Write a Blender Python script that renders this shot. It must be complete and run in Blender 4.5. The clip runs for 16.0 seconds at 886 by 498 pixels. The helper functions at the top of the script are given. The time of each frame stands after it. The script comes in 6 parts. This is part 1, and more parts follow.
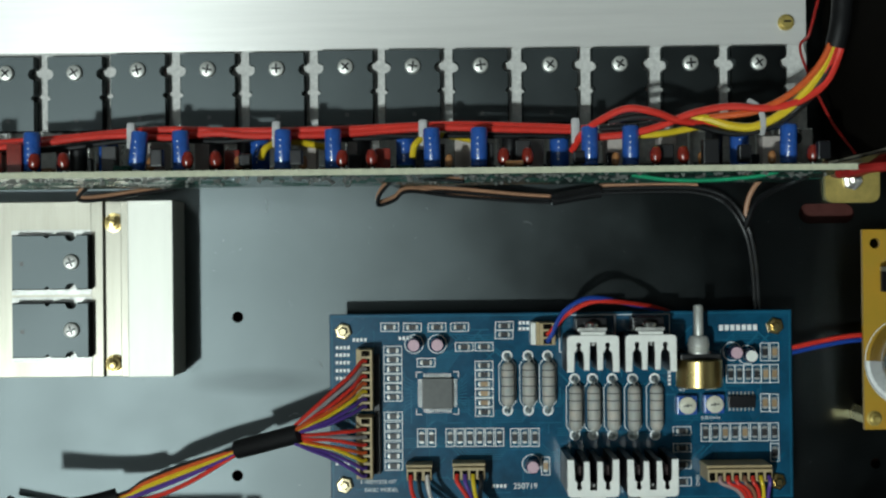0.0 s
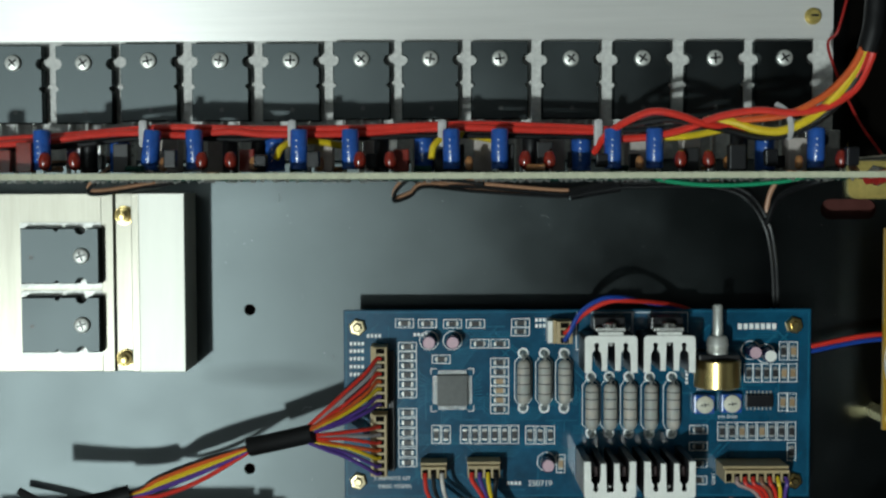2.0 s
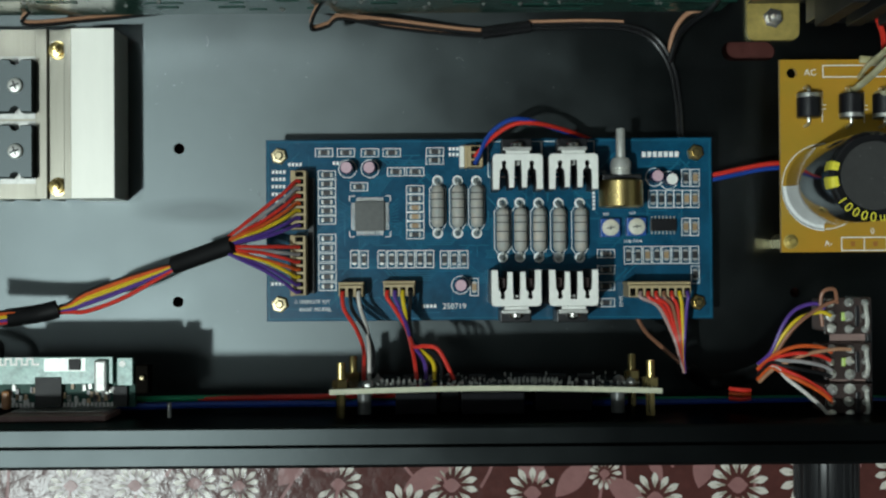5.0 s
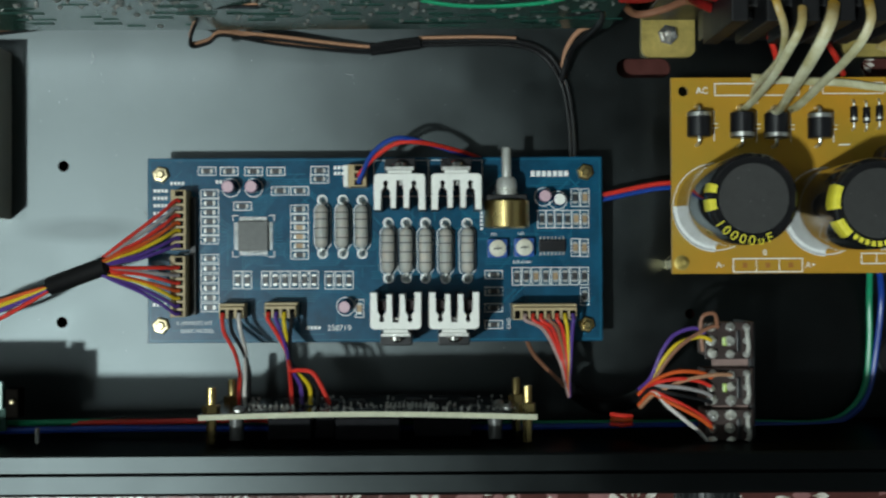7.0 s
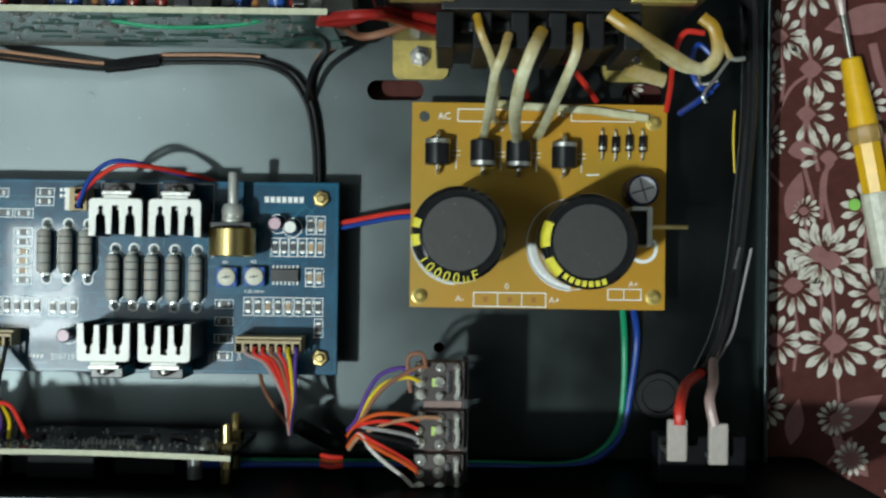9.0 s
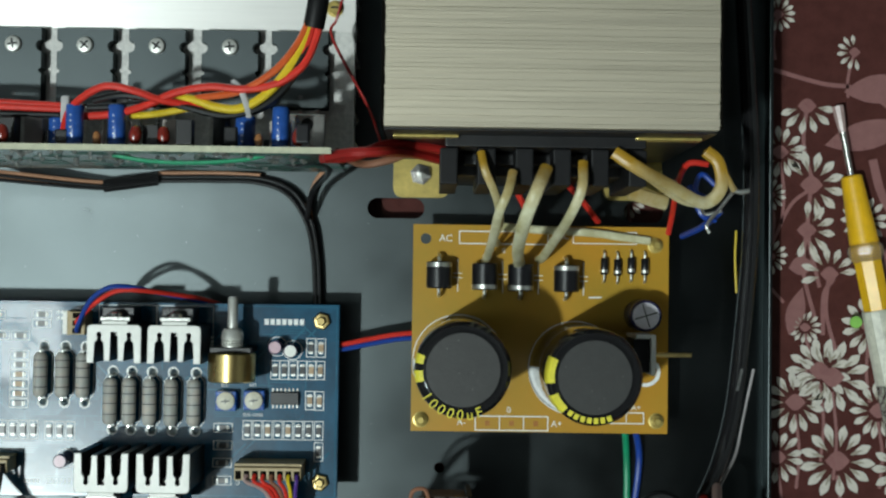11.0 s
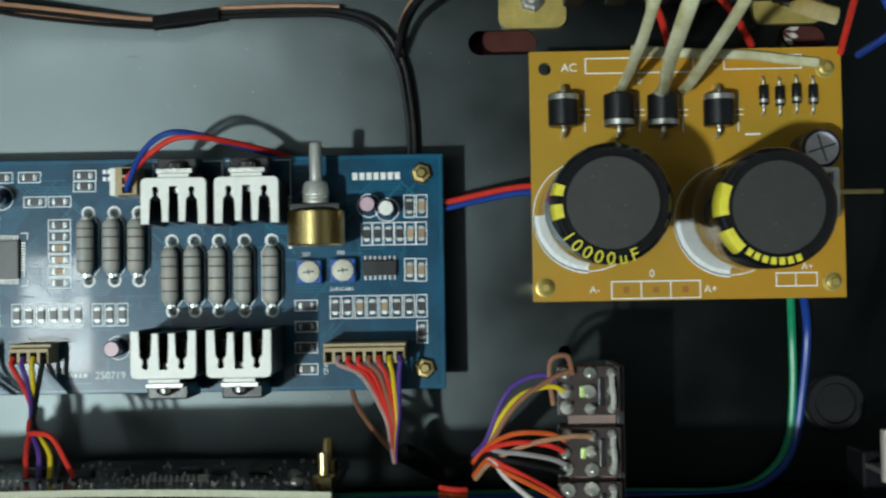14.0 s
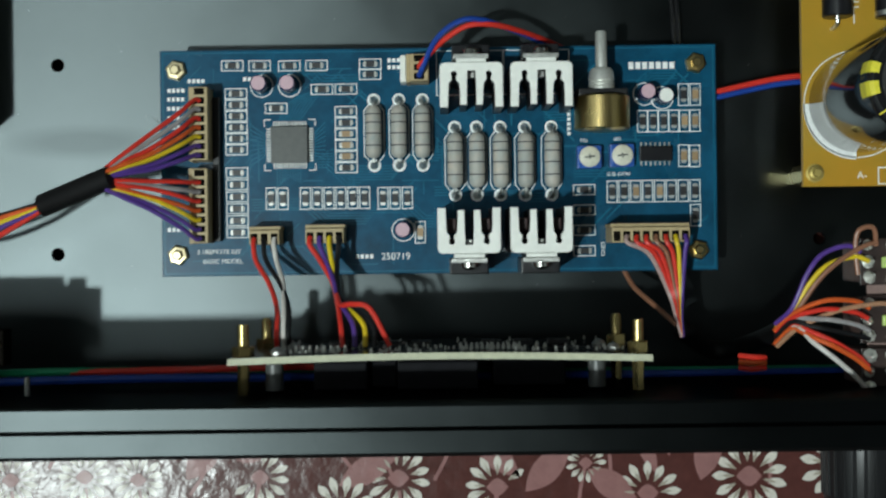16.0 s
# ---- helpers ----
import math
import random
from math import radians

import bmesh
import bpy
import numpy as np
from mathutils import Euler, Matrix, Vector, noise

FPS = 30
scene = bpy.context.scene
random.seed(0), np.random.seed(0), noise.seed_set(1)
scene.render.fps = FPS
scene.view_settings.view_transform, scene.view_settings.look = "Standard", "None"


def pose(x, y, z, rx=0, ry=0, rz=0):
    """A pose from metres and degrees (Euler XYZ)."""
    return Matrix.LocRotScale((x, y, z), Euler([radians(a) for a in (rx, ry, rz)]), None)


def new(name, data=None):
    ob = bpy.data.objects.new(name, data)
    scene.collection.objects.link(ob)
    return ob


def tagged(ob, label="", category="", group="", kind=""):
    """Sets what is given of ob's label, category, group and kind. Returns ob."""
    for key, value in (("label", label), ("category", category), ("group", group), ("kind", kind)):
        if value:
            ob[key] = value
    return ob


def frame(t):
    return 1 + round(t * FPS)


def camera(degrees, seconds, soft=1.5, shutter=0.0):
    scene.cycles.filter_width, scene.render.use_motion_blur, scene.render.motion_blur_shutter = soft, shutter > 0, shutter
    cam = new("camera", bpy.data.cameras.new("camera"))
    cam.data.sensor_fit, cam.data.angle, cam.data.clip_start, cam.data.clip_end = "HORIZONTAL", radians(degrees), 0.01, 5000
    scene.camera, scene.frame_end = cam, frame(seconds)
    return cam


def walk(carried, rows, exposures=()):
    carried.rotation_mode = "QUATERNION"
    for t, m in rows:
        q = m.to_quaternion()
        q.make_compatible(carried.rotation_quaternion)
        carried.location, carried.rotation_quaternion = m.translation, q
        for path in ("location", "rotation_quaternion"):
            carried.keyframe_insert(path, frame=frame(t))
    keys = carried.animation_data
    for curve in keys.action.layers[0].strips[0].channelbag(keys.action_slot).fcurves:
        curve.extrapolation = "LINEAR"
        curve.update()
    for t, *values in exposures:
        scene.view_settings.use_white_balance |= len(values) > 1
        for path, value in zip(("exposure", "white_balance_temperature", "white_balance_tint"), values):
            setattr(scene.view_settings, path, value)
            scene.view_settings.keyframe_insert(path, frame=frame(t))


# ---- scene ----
cam = camera(40.0, 16.0, soft=2.3, shutter=0.4)
# seconds, eye in millimetres, turn in degrees
PATH = [
    (0, 33.54, 74.53, 413.78, 0.397, 0.079, -0.624),
    (0.5, 31.67, 83.41, 408.17, -0.261, 0.013, -0.440),
    (1, 32.35, 94.40, 403.32, -0.939, 0.128, -0.242),
    (1.5, 29.30, 97.41, 401.38, -1.507, 0.045, -0.167),
    (2, 27.15, 93.39, 407.05, -2.559, -0.104, -0.178),
    (2.5, 37.16, 71.27, 414.13, -1.169, 0.057, -0.291),
    (3, 42.71, 58.59, 420.38, -0.523, -0.063, -0.564),
    (3.5, 48.37, 46.10, 423.53, 0.001, 0.002, -0.495),
    (4, 50.59, 35.37, 424.34, 0.024, -0.054, -0.443),
    (4.2, 51.41, 27.35, 425.15, 0.403, 0.018, -0.416),
    (6.3, 60.66, 9.96, 428.13, 0.767, -0.970, -0.401),
    (6.5, 69.44, 13.09, 427.96, 0.714, -0.531, -0.359),
    (7, 90.99, 20.43, 420.32, 0.737, -0.374, -0.286),
    (7.5, 117.15, 15.40, 422.81, 1.211, -0.017, 0.039),
    (8, 147.00, 18.12, 408.61, 0.808, 0.244, 0.656),
    (8.5, 167.28, 25.36, 400.54, 0.656, 0.186, 0.818),
    (9, 181.68, 32.74, 403.64, 0.415, 0.230, 0.772),
    (9.5, 192.06, 46.45, 404.16, 0.714, 0.271, 0.814),
    (10, 187.28, 62.34, 403.10, 1.040, -0.031, 0.787),
    (10.2, 181.29, 59.79, 403.23, 2.023, -0.512, 0.804),
    (12.3, 174.37, 70.72, 374.16, 0.821, -0.060, 0.763),
    (12.5, 175.56, 69.42, 363.20, 0.928, 0.188, 0.756),
    (13, 164.52, 57.99, 338.55, 1.465, 0.074, -0.042),
    (13.5, 161.95, 45.95, 336.98, 0.042, 1.066, -0.953),
    (14, 149.79, 22.13, 333.07, 1.620, 0.632, -0.918),
    (14.5, 125.55, 21.98, 339.93, 0.279, -0.074, -1.185),
    (15, 99.92, 19.47, 333.69, -0.347, -0.073, -1.065),
    (15.5, 83.32, 11.65, 329.83, -0.331, 0.324, -1.013),
    (16, 71.69, 1.85, 346.35, -0.079, -0.041, -0.744),
]
EXPOSURES = [(0.0, -0.34), (2.0, -0.42), (4.0, -0.37), (6.5, -0.17), (7.0, -0.16), (8.5, 0.14), (10.0, 0.05), (12.5, -0.2), (13.5, -0.1), (15.0, 0.03), (16.0, -0.05)]
walk(cam, [(t, pose(x / 1000, y / 1000, z / 1000, rx, ry, rz)) for t, x, y, z, rx, ry, rz in PATH], EXPOSURES)

# ---- light ----
world = bpy.data.worlds.new("room_air")
scene.world = world
world.use_nodes = True
world.node_tree.nodes["Background"].inputs[0].default_value = (0.75, 0.85, 1.0, 1)
world.node_tree.nodes["Background"].inputs[1].default_value = 0.008

lamp_data = bpy.data.lights.new("ceiling_bulb_light", "POINT")
lamp_data.shadow_soft_size, lamp_data.energy, lamp_data.color = 0.042, 146.0, (0.87, 1.0, 0.98)
lamp = new("ceiling_bulb_light", lamp_data)
lamp.location = (-0.68, -0.479, 2.13)
# a second, oblong ceiling lamp, mirrored in the blue board
oblong_data = bpy.data.lights.new("oblong_lamp_light", "AREA")
oblong_data.shape, oblong_data.size, oblong_data.size_y = "RECTANGLE", 0.139, 0.236
oblong_data.energy, oblong_data.color = 2.1, (0.87, 1.0, 1.0)
oblong_lamp = new("oblong_lamp_light", oblong_data)
oblong_lamp.location = (-0.675, -0.03, 2.2)


# ---- helpers for building, in millimetres ----
ORIGIN = {}


def thing(name, at, label, category, group="", kind=""):
    """A top-level thing: an empty at its base."""
    ob = new(name)
    ob.empty_display_size = 0.005
    ob.location = [v / 1000 for v in at]
    ORIGIN[ob] = Vector(at)
    return tagged(ob, label, category, group, kind)


def part(name, bm, mats, parent=None, label="", smooth=False):
    """One mesh object from a bmesh in world millimetres, under a thing or a part."""
    off = ORIGIN[parent] if parent else Vector((0, 0, 0))
    bm.transform(Matrix.Scale(0.001, 4) @ Matrix.Translation(-off))
    me = bpy.data.meshes.new(name)
    bmesh.ops.recalc_face_normals(bm, faces=bm.faces)
    bm.to_mesh(me)
    bm.free()
    for m in mats if isinstance(mats, (list, tuple)) else [mats]:
        me.materials.append(m)
    if smooth:
        for p in me.polygons:
            p.use_smooth = True
        me.set_sharp_from_angle(angle=radians(35))
    ob = new(name, me)
    if parent:
        ob.parent = parent
        ORIGIN[ob] = off
    if label:
        ob["label"] = label
    return ob


def box(bm, x0, y0, z0, x1, y1, z1, bevel=0.0, mi=0, seg=2):
    m = Matrix.Translation(((x0 + x1) / 2, (y0 + y1) / 2, (z0 + z1) / 2)) @ Matrix.Diagonal((abs(x1 - x0), abs(y1 - y0), abs(z1 - z0), 1))
    vs = bmesh.ops.create_cube(bm, size=1, matrix=m)["verts"]
    fs = {f for v in vs for f in v.link_faces}
    for f in fs:
        f.material_index = mi
    if bevel:
        es = {e for v in vs for e in v.link_edges}
        r = bmesh.ops.bevel(bm, geom=list(es), offset=bevel, segments=seg, affect="EDGES", profile=0.6)
        for f in r["faces"]:
            f.material_index = mi
    return vs


def lathe(bm, p, axis, profile, seg=20, mi=0):
    """A turned body: profile of (radius, distance along axis) from the point p."""
    a = Vector(axis).normalized()
    u = a.orthogonal().normalized()
    w = a.cross(u)
    rings = []
    for r, d in profile:
        c = Vector(p) + a * d
        if r < 1e-6:
            rings.append([bm.verts.new(c)])
        else:
            rings.append([bm.verts.new(c + u * (r * math.cos(2 * math.pi * k / seg)) + w * (r * math.sin(2 * math.pi * k / seg))) for k in range(seg)])
    for A, B in zip(rings, rings[1:]):
        for k in range(seg):
            q = [A[k % len(A)], A[(k + 1) % len(A)], B[(k + 1) % len(B)], B[k % len(B)]]
            q = list(dict.fromkeys(q))
            if len(q) > 2:
                bm.faces.new(q).material_index = mi
    for R in (rings[0], rings[-1]):
        if len(R) > 2:
            bm.faces.new(R).material_index = mi


def spline(pts, n=8):
    """Points of a smooth curve through pts."""
    P = [Vector(p) for p in pts]
    P = [2 * P[0] - P[1]] + P + [2 * P[-1] - P[-2]]
    out = []
    for a, b, c, d in zip(P, P[1:], P[2:], P[3:]):
        for k in range(n):
            t = k / n
            out.append(0.5 * (2 * b + (c - a) * t + (2 * a - 5 * b + 4 * c - d) * t * t + (3 * b - a - 3 * c + d) * t ** 3))
    return out + [P[-2]]


def tube(bm, pts, r, seg=8, n=8, flat=1.0, mi=0):
    """A wire swept along a smooth curve; flat < 1 squashes it."""
    C = spline(pts, n)
    rings = []
    up = Vector((0, 0, 1))
    for i, c in enumerate(C):
        d = (C[min(i + 1, len(C) - 1)] - C[max(i - 1, 0)]).normalized()
        s = d.cross(up)
        s = s.normalized() if s.length > 0.05 else Vector((1, 0, 0))
        v = s.cross(d)
        rings.append([bm.verts.new(c + s * (r * math.cos(2 * math.pi * k / seg)) + v * (flat * r * math.sin(2 * math.pi * k / seg))) for k in range(seg)])
    for A, B in zip(rings, rings[1:]):
        for k in range(seg):
            bm.faces.new((A[k], A[(k + 1) % seg], B[(k + 1) % seg], B[k])).material_index = mi
    bm.faces.new(rings[0]).material_index = mi
    bm.faces.new(rings[-1]).material_index = mi


def B():
    return bmesh.new()


def boxed(*a, **k):
    bm = B()
    box(bm, *a, **k)
    return bm


def turned(*a, **k):
    bm = B()
    lathe(bm, *a, **k)
    return bm


def wire(*a, **k):
    bm = B()
    tube(bm, *a, **k)
    return bm


# ---- materials ----
def material(name, colour, rough=0.5, metal=0.0, vary=0.15, size=6.0, bump=0.0, bump_size=1.0, coat=0.0, stretch=(1, 1, 1), random=0.0, ior=1.5, rough_vary=0.1, second=None, spots=0.0, brushed=0.0):
    """A surface with mottling of the given size in millimetres, fine relief, and wear in its gloss."""
    m = bpy.data.materials.new(name)
    m.use_nodes = True
    n, l = m.node_tree.nodes, m.node_tree.links
    b = n["Principled BSDF"]
    b.inputs["Metallic"].default_value = metal
    b.inputs["IOR"].default_value = ior
    b.inputs["Coat Weight"].default_value = coat
    b.inputs["Coat Roughness"].default_value = 0.045
    if brushed:
        # hairlines along x spread the sheen along y
        hair = n.new("ShaderNodeCombineXYZ")
        hair.inputs[1].default_value = 1.0
        b.inputs["Anisotropic"].default_value = brushed
        l.new(hair.outputs[0], b.inputs["Tangent"])
    co = n.new("ShaderNodeTexCoord")
    mp = n.new("ShaderNodeMapping")
    mp.inputs["Scale"].default_value = [1000 * s for s in stretch]
    l.new(co.outputs["Object"], mp.inputs["Vector"])
    t = n.new("ShaderNodeTexNoise")
    t.inputs["Scale"].default_value = 1 / size
    t.inputs["Detail"].default_value = 6
    t.inputs["Roughness"].default_value = 0.65
    l.new(mp.outputs[0], t.inputs["Vector"])
    ramp = n.new("ShaderNodeMix")
    ramp.data_type = "RGBA"
    dark = [c * (1 - vary) for c in colour]
    light = [min(1, c * (1 + vary)) for c in (second or colour)]
    ramp.inputs[6].default_value = (*dark, 1)
    ramp.inputs[7].default_value = (*light, 1)
    sharp = n.new("ShaderNodeMapRange")
    sharp.inputs[1].default_value, sharp.inputs[2].default_value = 0.3, 0.7
    l.new(t.outputs[0], sharp.inputs[0])
    l.new(sharp.outputs[0], ramp.inputs[0])
    out = ramp.outputs[2]
    if random:
        oi = n.new("ShaderNodeObjectInfo")
        hv = n.new("ShaderNodeHueSaturation")
        mr = n.new("ShaderNodeMapRange")
        mr.inputs[3].default_value, mr.inputs[4].default_value = 1 - random, 1 + random
        l.new(oi.outputs["Random"], mr.inputs[0])
        l.new(mr.outputs[0], hv.inputs["Value"])
        l.new(out, hv.inputs["Color"])
        out = hv.outputs[0]
    if spots:
        v = n.new("ShaderNodeTexVoronoi")
        v.inputs["Scale"].default_value = 0.35
        l.new(mp.outputs[0], v.inputs["Vector"])
        mr2 = n.new("ShaderNodeMapRange")
        mr2.inputs[1].default_value, mr2.inputs[2].default_value = 0.05, 0.09
        mr2.inputs[3].default_value, mr2.inputs[4].default_value = spots, 0.0
        l.new(v.outputs["Distance"], mr2.inputs[0])
        mx = n.new("ShaderNodeMix")
        mx.data_type = "RGBA"
        mx.inputs[7].default_value = (0.35, 0.35, 0.33, 1)
        l.new(mr2.outputs[0], mx.inputs[0])
        l.new(out, mx.inputs[6])
        out = mx.outputs[2]
    l.new(out, b.inputs["Base Color"])
    rr = n.new("ShaderNodeMapRange")
    rr.inputs[3].default_value, rr.inputs[4].default_value = max(0.02, rough - rough_vary), min(1, rough + rough_vary)
    t2 = n.new("ShaderNodeTexNoise")
    t2.inputs["Scale"].default_value = 0.2 / size
    t2.inputs["Detail"].default_value = 5
    l.new(mp.outputs[0], t2.inputs["Vector"])
    l.new(t2.outputs[0], rr.inputs[0])
    l.new(rr.outputs[0], b.inputs["Roughness"])
    if bump:
        t3 = n.new("ShaderNodeTexNoise")
        t3.inputs["Scale"].default_value = 1 / bump_size
        t3.inputs["Detail"].default_value = 4
        l.new(mp.outputs[0], t3.inputs["Vector"])
        bp = n.new("ShaderNodeBump")
        bp.inputs["Strength"].default_value = bump
        bp.inputs["Distance"].default_value = 0.0003
        l.new(t3.outputs[0], bp.inputs["Height"])
        l.new(bp.outputs[0], b.inputs["Normal"])
    return m


def satin_black(name, rough, gloss, stain, hairline, dull_patch=None):
    """Satin black finish over hairlined metal: a faint body colour under a sheen spread along y, with mottled gloss, an
    optional duller patch and fine relief.
    """
    m = bpy.data.materials.new(name)
    m.use_nodes = True
    n, l = m.node_tree.nodes, m.node_tree.links
    n.remove(n["Principled BSDF"])
    co, mp = n.new("ShaderNodeTexCoord"), n.new("ShaderNodeMapping")
    mp.inputs["Scale"].default_value = (1000, 1000, 1000)
    l.new(co.outputs["Object"], mp.inputs["Vector"])
    d, g, mix = n.new("ShaderNodeBsdfDiffuse"), n.new("ShaderNodeBsdfGlossy"), n.new("ShaderNodeAddShader")
    g.distribution = "BECKMANN"
    hair = n.new("ShaderNodeCombineXYZ")
    hair.inputs[0].default_value = 1.0
    g.inputs["Anisotropy"].default_value = hairline
    l.new(hair.outputs[0], g.inputs["Tangent"])
    d.inputs["Color"].default_value = (0.0012, 0.0013, 0.0014, 1)
    big, fine = n.new("ShaderNodeTexNoise"), n.new("ShaderNodeTexNoise")
    big.inputs["Scale"].default_value, big.inputs["Detail"].default_value = 0.03, 5
    fine.inputs["Scale"].default_value, fine.inputs["Detail"].default_value = 2.2, 3
    for t in (big, fine):
        l.new(mp.outputs[0], t.inputs["Vector"])
    r = n.new("ShaderNodeMapRange")
    r.inputs[1].default_value, r.inputs[2].default_value = 0.3, 0.7
    r.inputs[3].default_value, r.inputs[4].default_value = rough - 0.03, rough + 0.03
    l.new(big.outputs[0], r.inputs[0])
    l.new(r.outputs[0], g.inputs["Roughness"])
    s = n.new("ShaderNodeMapRange")
    s.inputs[1].default_value, s.inputs[2].default_value = 0.25, 0.75
    s.inputs[3].default_value, s.inputs[4].default_value = gloss * (1 - stain), gloss * (1 + stain)
    l.new(big.outputs[0], s.inputs[0])
    sheen = s.outputs[0]
    if dull_patch:
        # an oval patch of lower gloss: centre and half lengths
        sx, sy, hx, hy = dull_patch
        place = n.new("ShaderNodeMapping")
        place.vector_type = "TEXTURE"
        place.inputs["Location"].default_value = (sx / 1000, sy / 1000, 0)
        place.inputs["Scale"].default_value = (hx / 1000, hy / 1000, 1)
        l.new(co.outputs["Object"], place.inputs["Vector"])
        ball = n.new("ShaderNodeTexGradient")
        ball.gradient_type = "SPHERICAL"
        l.new(place.outputs[0], ball.inputs[0])
        dull = n.new("ShaderNodeMapRange")
        dull.inputs[2].default_value, dull.inputs[3].default_value, dull.inputs[4].default_value = 0.6, 1.0, 0.75
        l.new(ball.outputs[1], dull.inputs[0])
        dimmed = n.new("ShaderNodeMath")
        dimmed.operation = "MULTIPLY"
        l.new(sheen, dimmed.inputs[0])
        l.new(dull.outputs[0], dimmed.inputs[1])
        sheen = dimmed.outputs[0]
    tint = n.new("ShaderNodeCombineColor")
    for k, f in enumerate((0.86, 1.0, 1.03)):
        mul = n.new("ShaderNodeMath")
        mul.operation = "MULTIPLY"
        mul.inputs[1].default_value = f
        l.new(sheen, mul.inputs[0])
        l.new(mul.outputs[0], tint.inputs[k])
    l.new(tint.outputs[0], g.inputs["Color"])
    bp = n.new("ShaderNodeBump")
    bp.inputs["Strength"].default_value, bp.inputs["Distance"].default_value = 0.15, 0.0001
    l.new(fine.outputs[0], bp.inputs["Height"])
    for b in (d, g):
        l.new(bp.outputs[0], b.inputs["Normal"])
    l.new(d.outputs[0], mix.inputs[0])
    l.new(g.outputs[0], mix.inputs[1])
    l.new(mix.outputs[0], n["Material Output"].inputs["Surface"])
    return m


M_CHASSIS = satin_black("satin_black_finish", 0.42, 0.088, 0.12, 0.25, dull_patch=(-90, -27, 26, 5.5))
M_PANEL = satin_black("black_anodised", 0.40, 0.044, 0.10, 0.3)
M_MATT = material("matt_black_tape", (0.006, 0.006, 0.0065), 0.6, vary=0.3, size=2, bump=0.3, bump_size=2)
M_ALU = material("brushed_aluminium", (0.86, 0.84, 0.81), 0.44, 0.35, brushed=0.8, vary=0.05, size=3, bump=0.05, bump_size=0.6, stretch=(0.05, 1, 1))
M_ALU_BLOCK = material("dull_aluminium", (0.78, 0.77, 0.70), 0.5, 0.35, vary=0.12, size=14, bump=0.1, bump_size=0.6, stretch=(0.3, 0.05, 1))
M_ALU_SAW = material("milled_aluminium", (0.33, 0.315, 0.265), 0.38, 0.8, vary=0.1, size=3, bump=0.12, bump_size=0.5, stretch=(1, 0.06, 1))
M_EPOXY = material("black_moulding", (0.008, 0.008, 0.010), 0.3, vary=0.25, size=3, bump=0.1, bump_size=0.3)
M_BLACK = material("black_plastic", (0.007, 0.007, 0.008), 0.4, vary=0.2, size=3)
M_BLUEPCB = material("blue_solder_mask", (0.003, 0.050, 0.100), 0.26, vary=0.14, size=9, second=(0.005, 0.078, 0.150), ior=1.40, rough_vary=0.06, bump=0.03, bump_size=2, coat=0.6)
M_YELPCB = material("amber_laminate", (0.42, 0.27, 0.03), 0.32, vary=0.08, size=38, bump=0.05, second=(0.50, 0.24, 0.02))
M_LAMEDGE = material("board_edge", (0.50, 0.50, 0.36), 0.6, vary=0.15, size=2)
M_GREENPCB = material("dark_green_solder_mask", (0.02, 0.06, 0.045), 0.25, vary=0.3, size=3)
M_STEELLAM = material("laminated_steel", (0.56, 0.50, 0.39), 0.5, 0.6, vary=0.16, size=2.2, bump=0.25, bump_size=0.5, stretch=(0.02, 1, 1))
M_ZINC = material("yellow_zinc", (0.52, 0.40, 0.12), 0.36, 0.45, vary=0.2, size=3)
M_NICKEL = material("bright_metal", (0.72, 0.70, 0.66), 0.22, 1.0, vary=0.15, size=1.5, bump=0.1)
M_BRASS = material("brass", (0.62, 0.47, 0.20), 0.27, 1.0, vary=0.15, size=2, stretch=(1, 0.2, 1))
M_SOLDER = material("solder", (0.42, 0.42, 0.40), 0.42, 0.85, vary=0.2, size=0.8, bump=0.4, bump_size=0.6)
M_SILK = material("white_print", (0.86, 0.88, 0.86), 0.5, vary=0.15, size=1.0)
M_CREAM = material("cream_nylon", (0.42, 0.32, 0.17), 0.5, vary=0.12, size=2)
M_WHITE = material("white_coated_metal", (0.84, 0.84, 0.79), 0.4, vary=0.06, size=2)
M_CLOTH = material("printed_oilcloth", (0.085, 0.030, 0.026), 0.22, vary=0.15, size=5, bump=1.0, bump_size=5, ior=1.28, rough_vary=0.05)
# wall and ceiling tones are chosen for how much light they bounce back
M_WALL = material("unseen_wall_bounce", (0.20, 0.21, 0.21), 0.8, vary=0.05, size=80, bump=0.1, bump_size=3)
M_CEIL = material("unseen_dark_ceiling", (0.045, 0.045, 0.045), 0.9, vary=0.05, size=80)
M_WOOD = material("brown_floor_tile", (0.25, 0.22, 0.19), 0.5, vary=0.1, size=60)

WIRE = {}
# the last colour is the red again, darkened for wires in shade
for wname, wcol in dict(red=(0.66, 0.035, 0.022), orange=(0.62, 0.10, 0.02), yellow=(0.70, 0.50, 0.02), purple=(0.09, 0.04, 0.25), blue=(0.01, 0.05, 0.30), black=(0.007, 0.007, 0.008),
                        white=(0.66, 0.62, 0.58), brown=(0.27, 0.12, 0.07), green=(0.01, 0.28, 0.13), grey=(0.32, 0.30, 0.30), rose=(0.42, 0.29, 0.27), tan=(0.42, 0.22, 0.13), shaded_red=(0.32, 0.016, 0.013)).items():
    WIRE[wname] = material(wname + "_insulation", wcol, 0.34, vary=0.12, size=2.5, bump=0.05)
M_CEMENT = material("beige_ceramic", (0.42, 0.37, 0.34), 0.7, vary=0.1, size=2)
M_SCREW = material("zinc_screw", (0.68, 0.68, 0.64), 0.42, 0.6, vary=0.12, size=1.0)
M_SLEEVE = material("cream_sleeving", (0.52, 0.46, 0.20), 0.38, vary=0.2, size=9, second=(0.64, 0.63, 0.46), bump=0.2, bump_size=0.8)


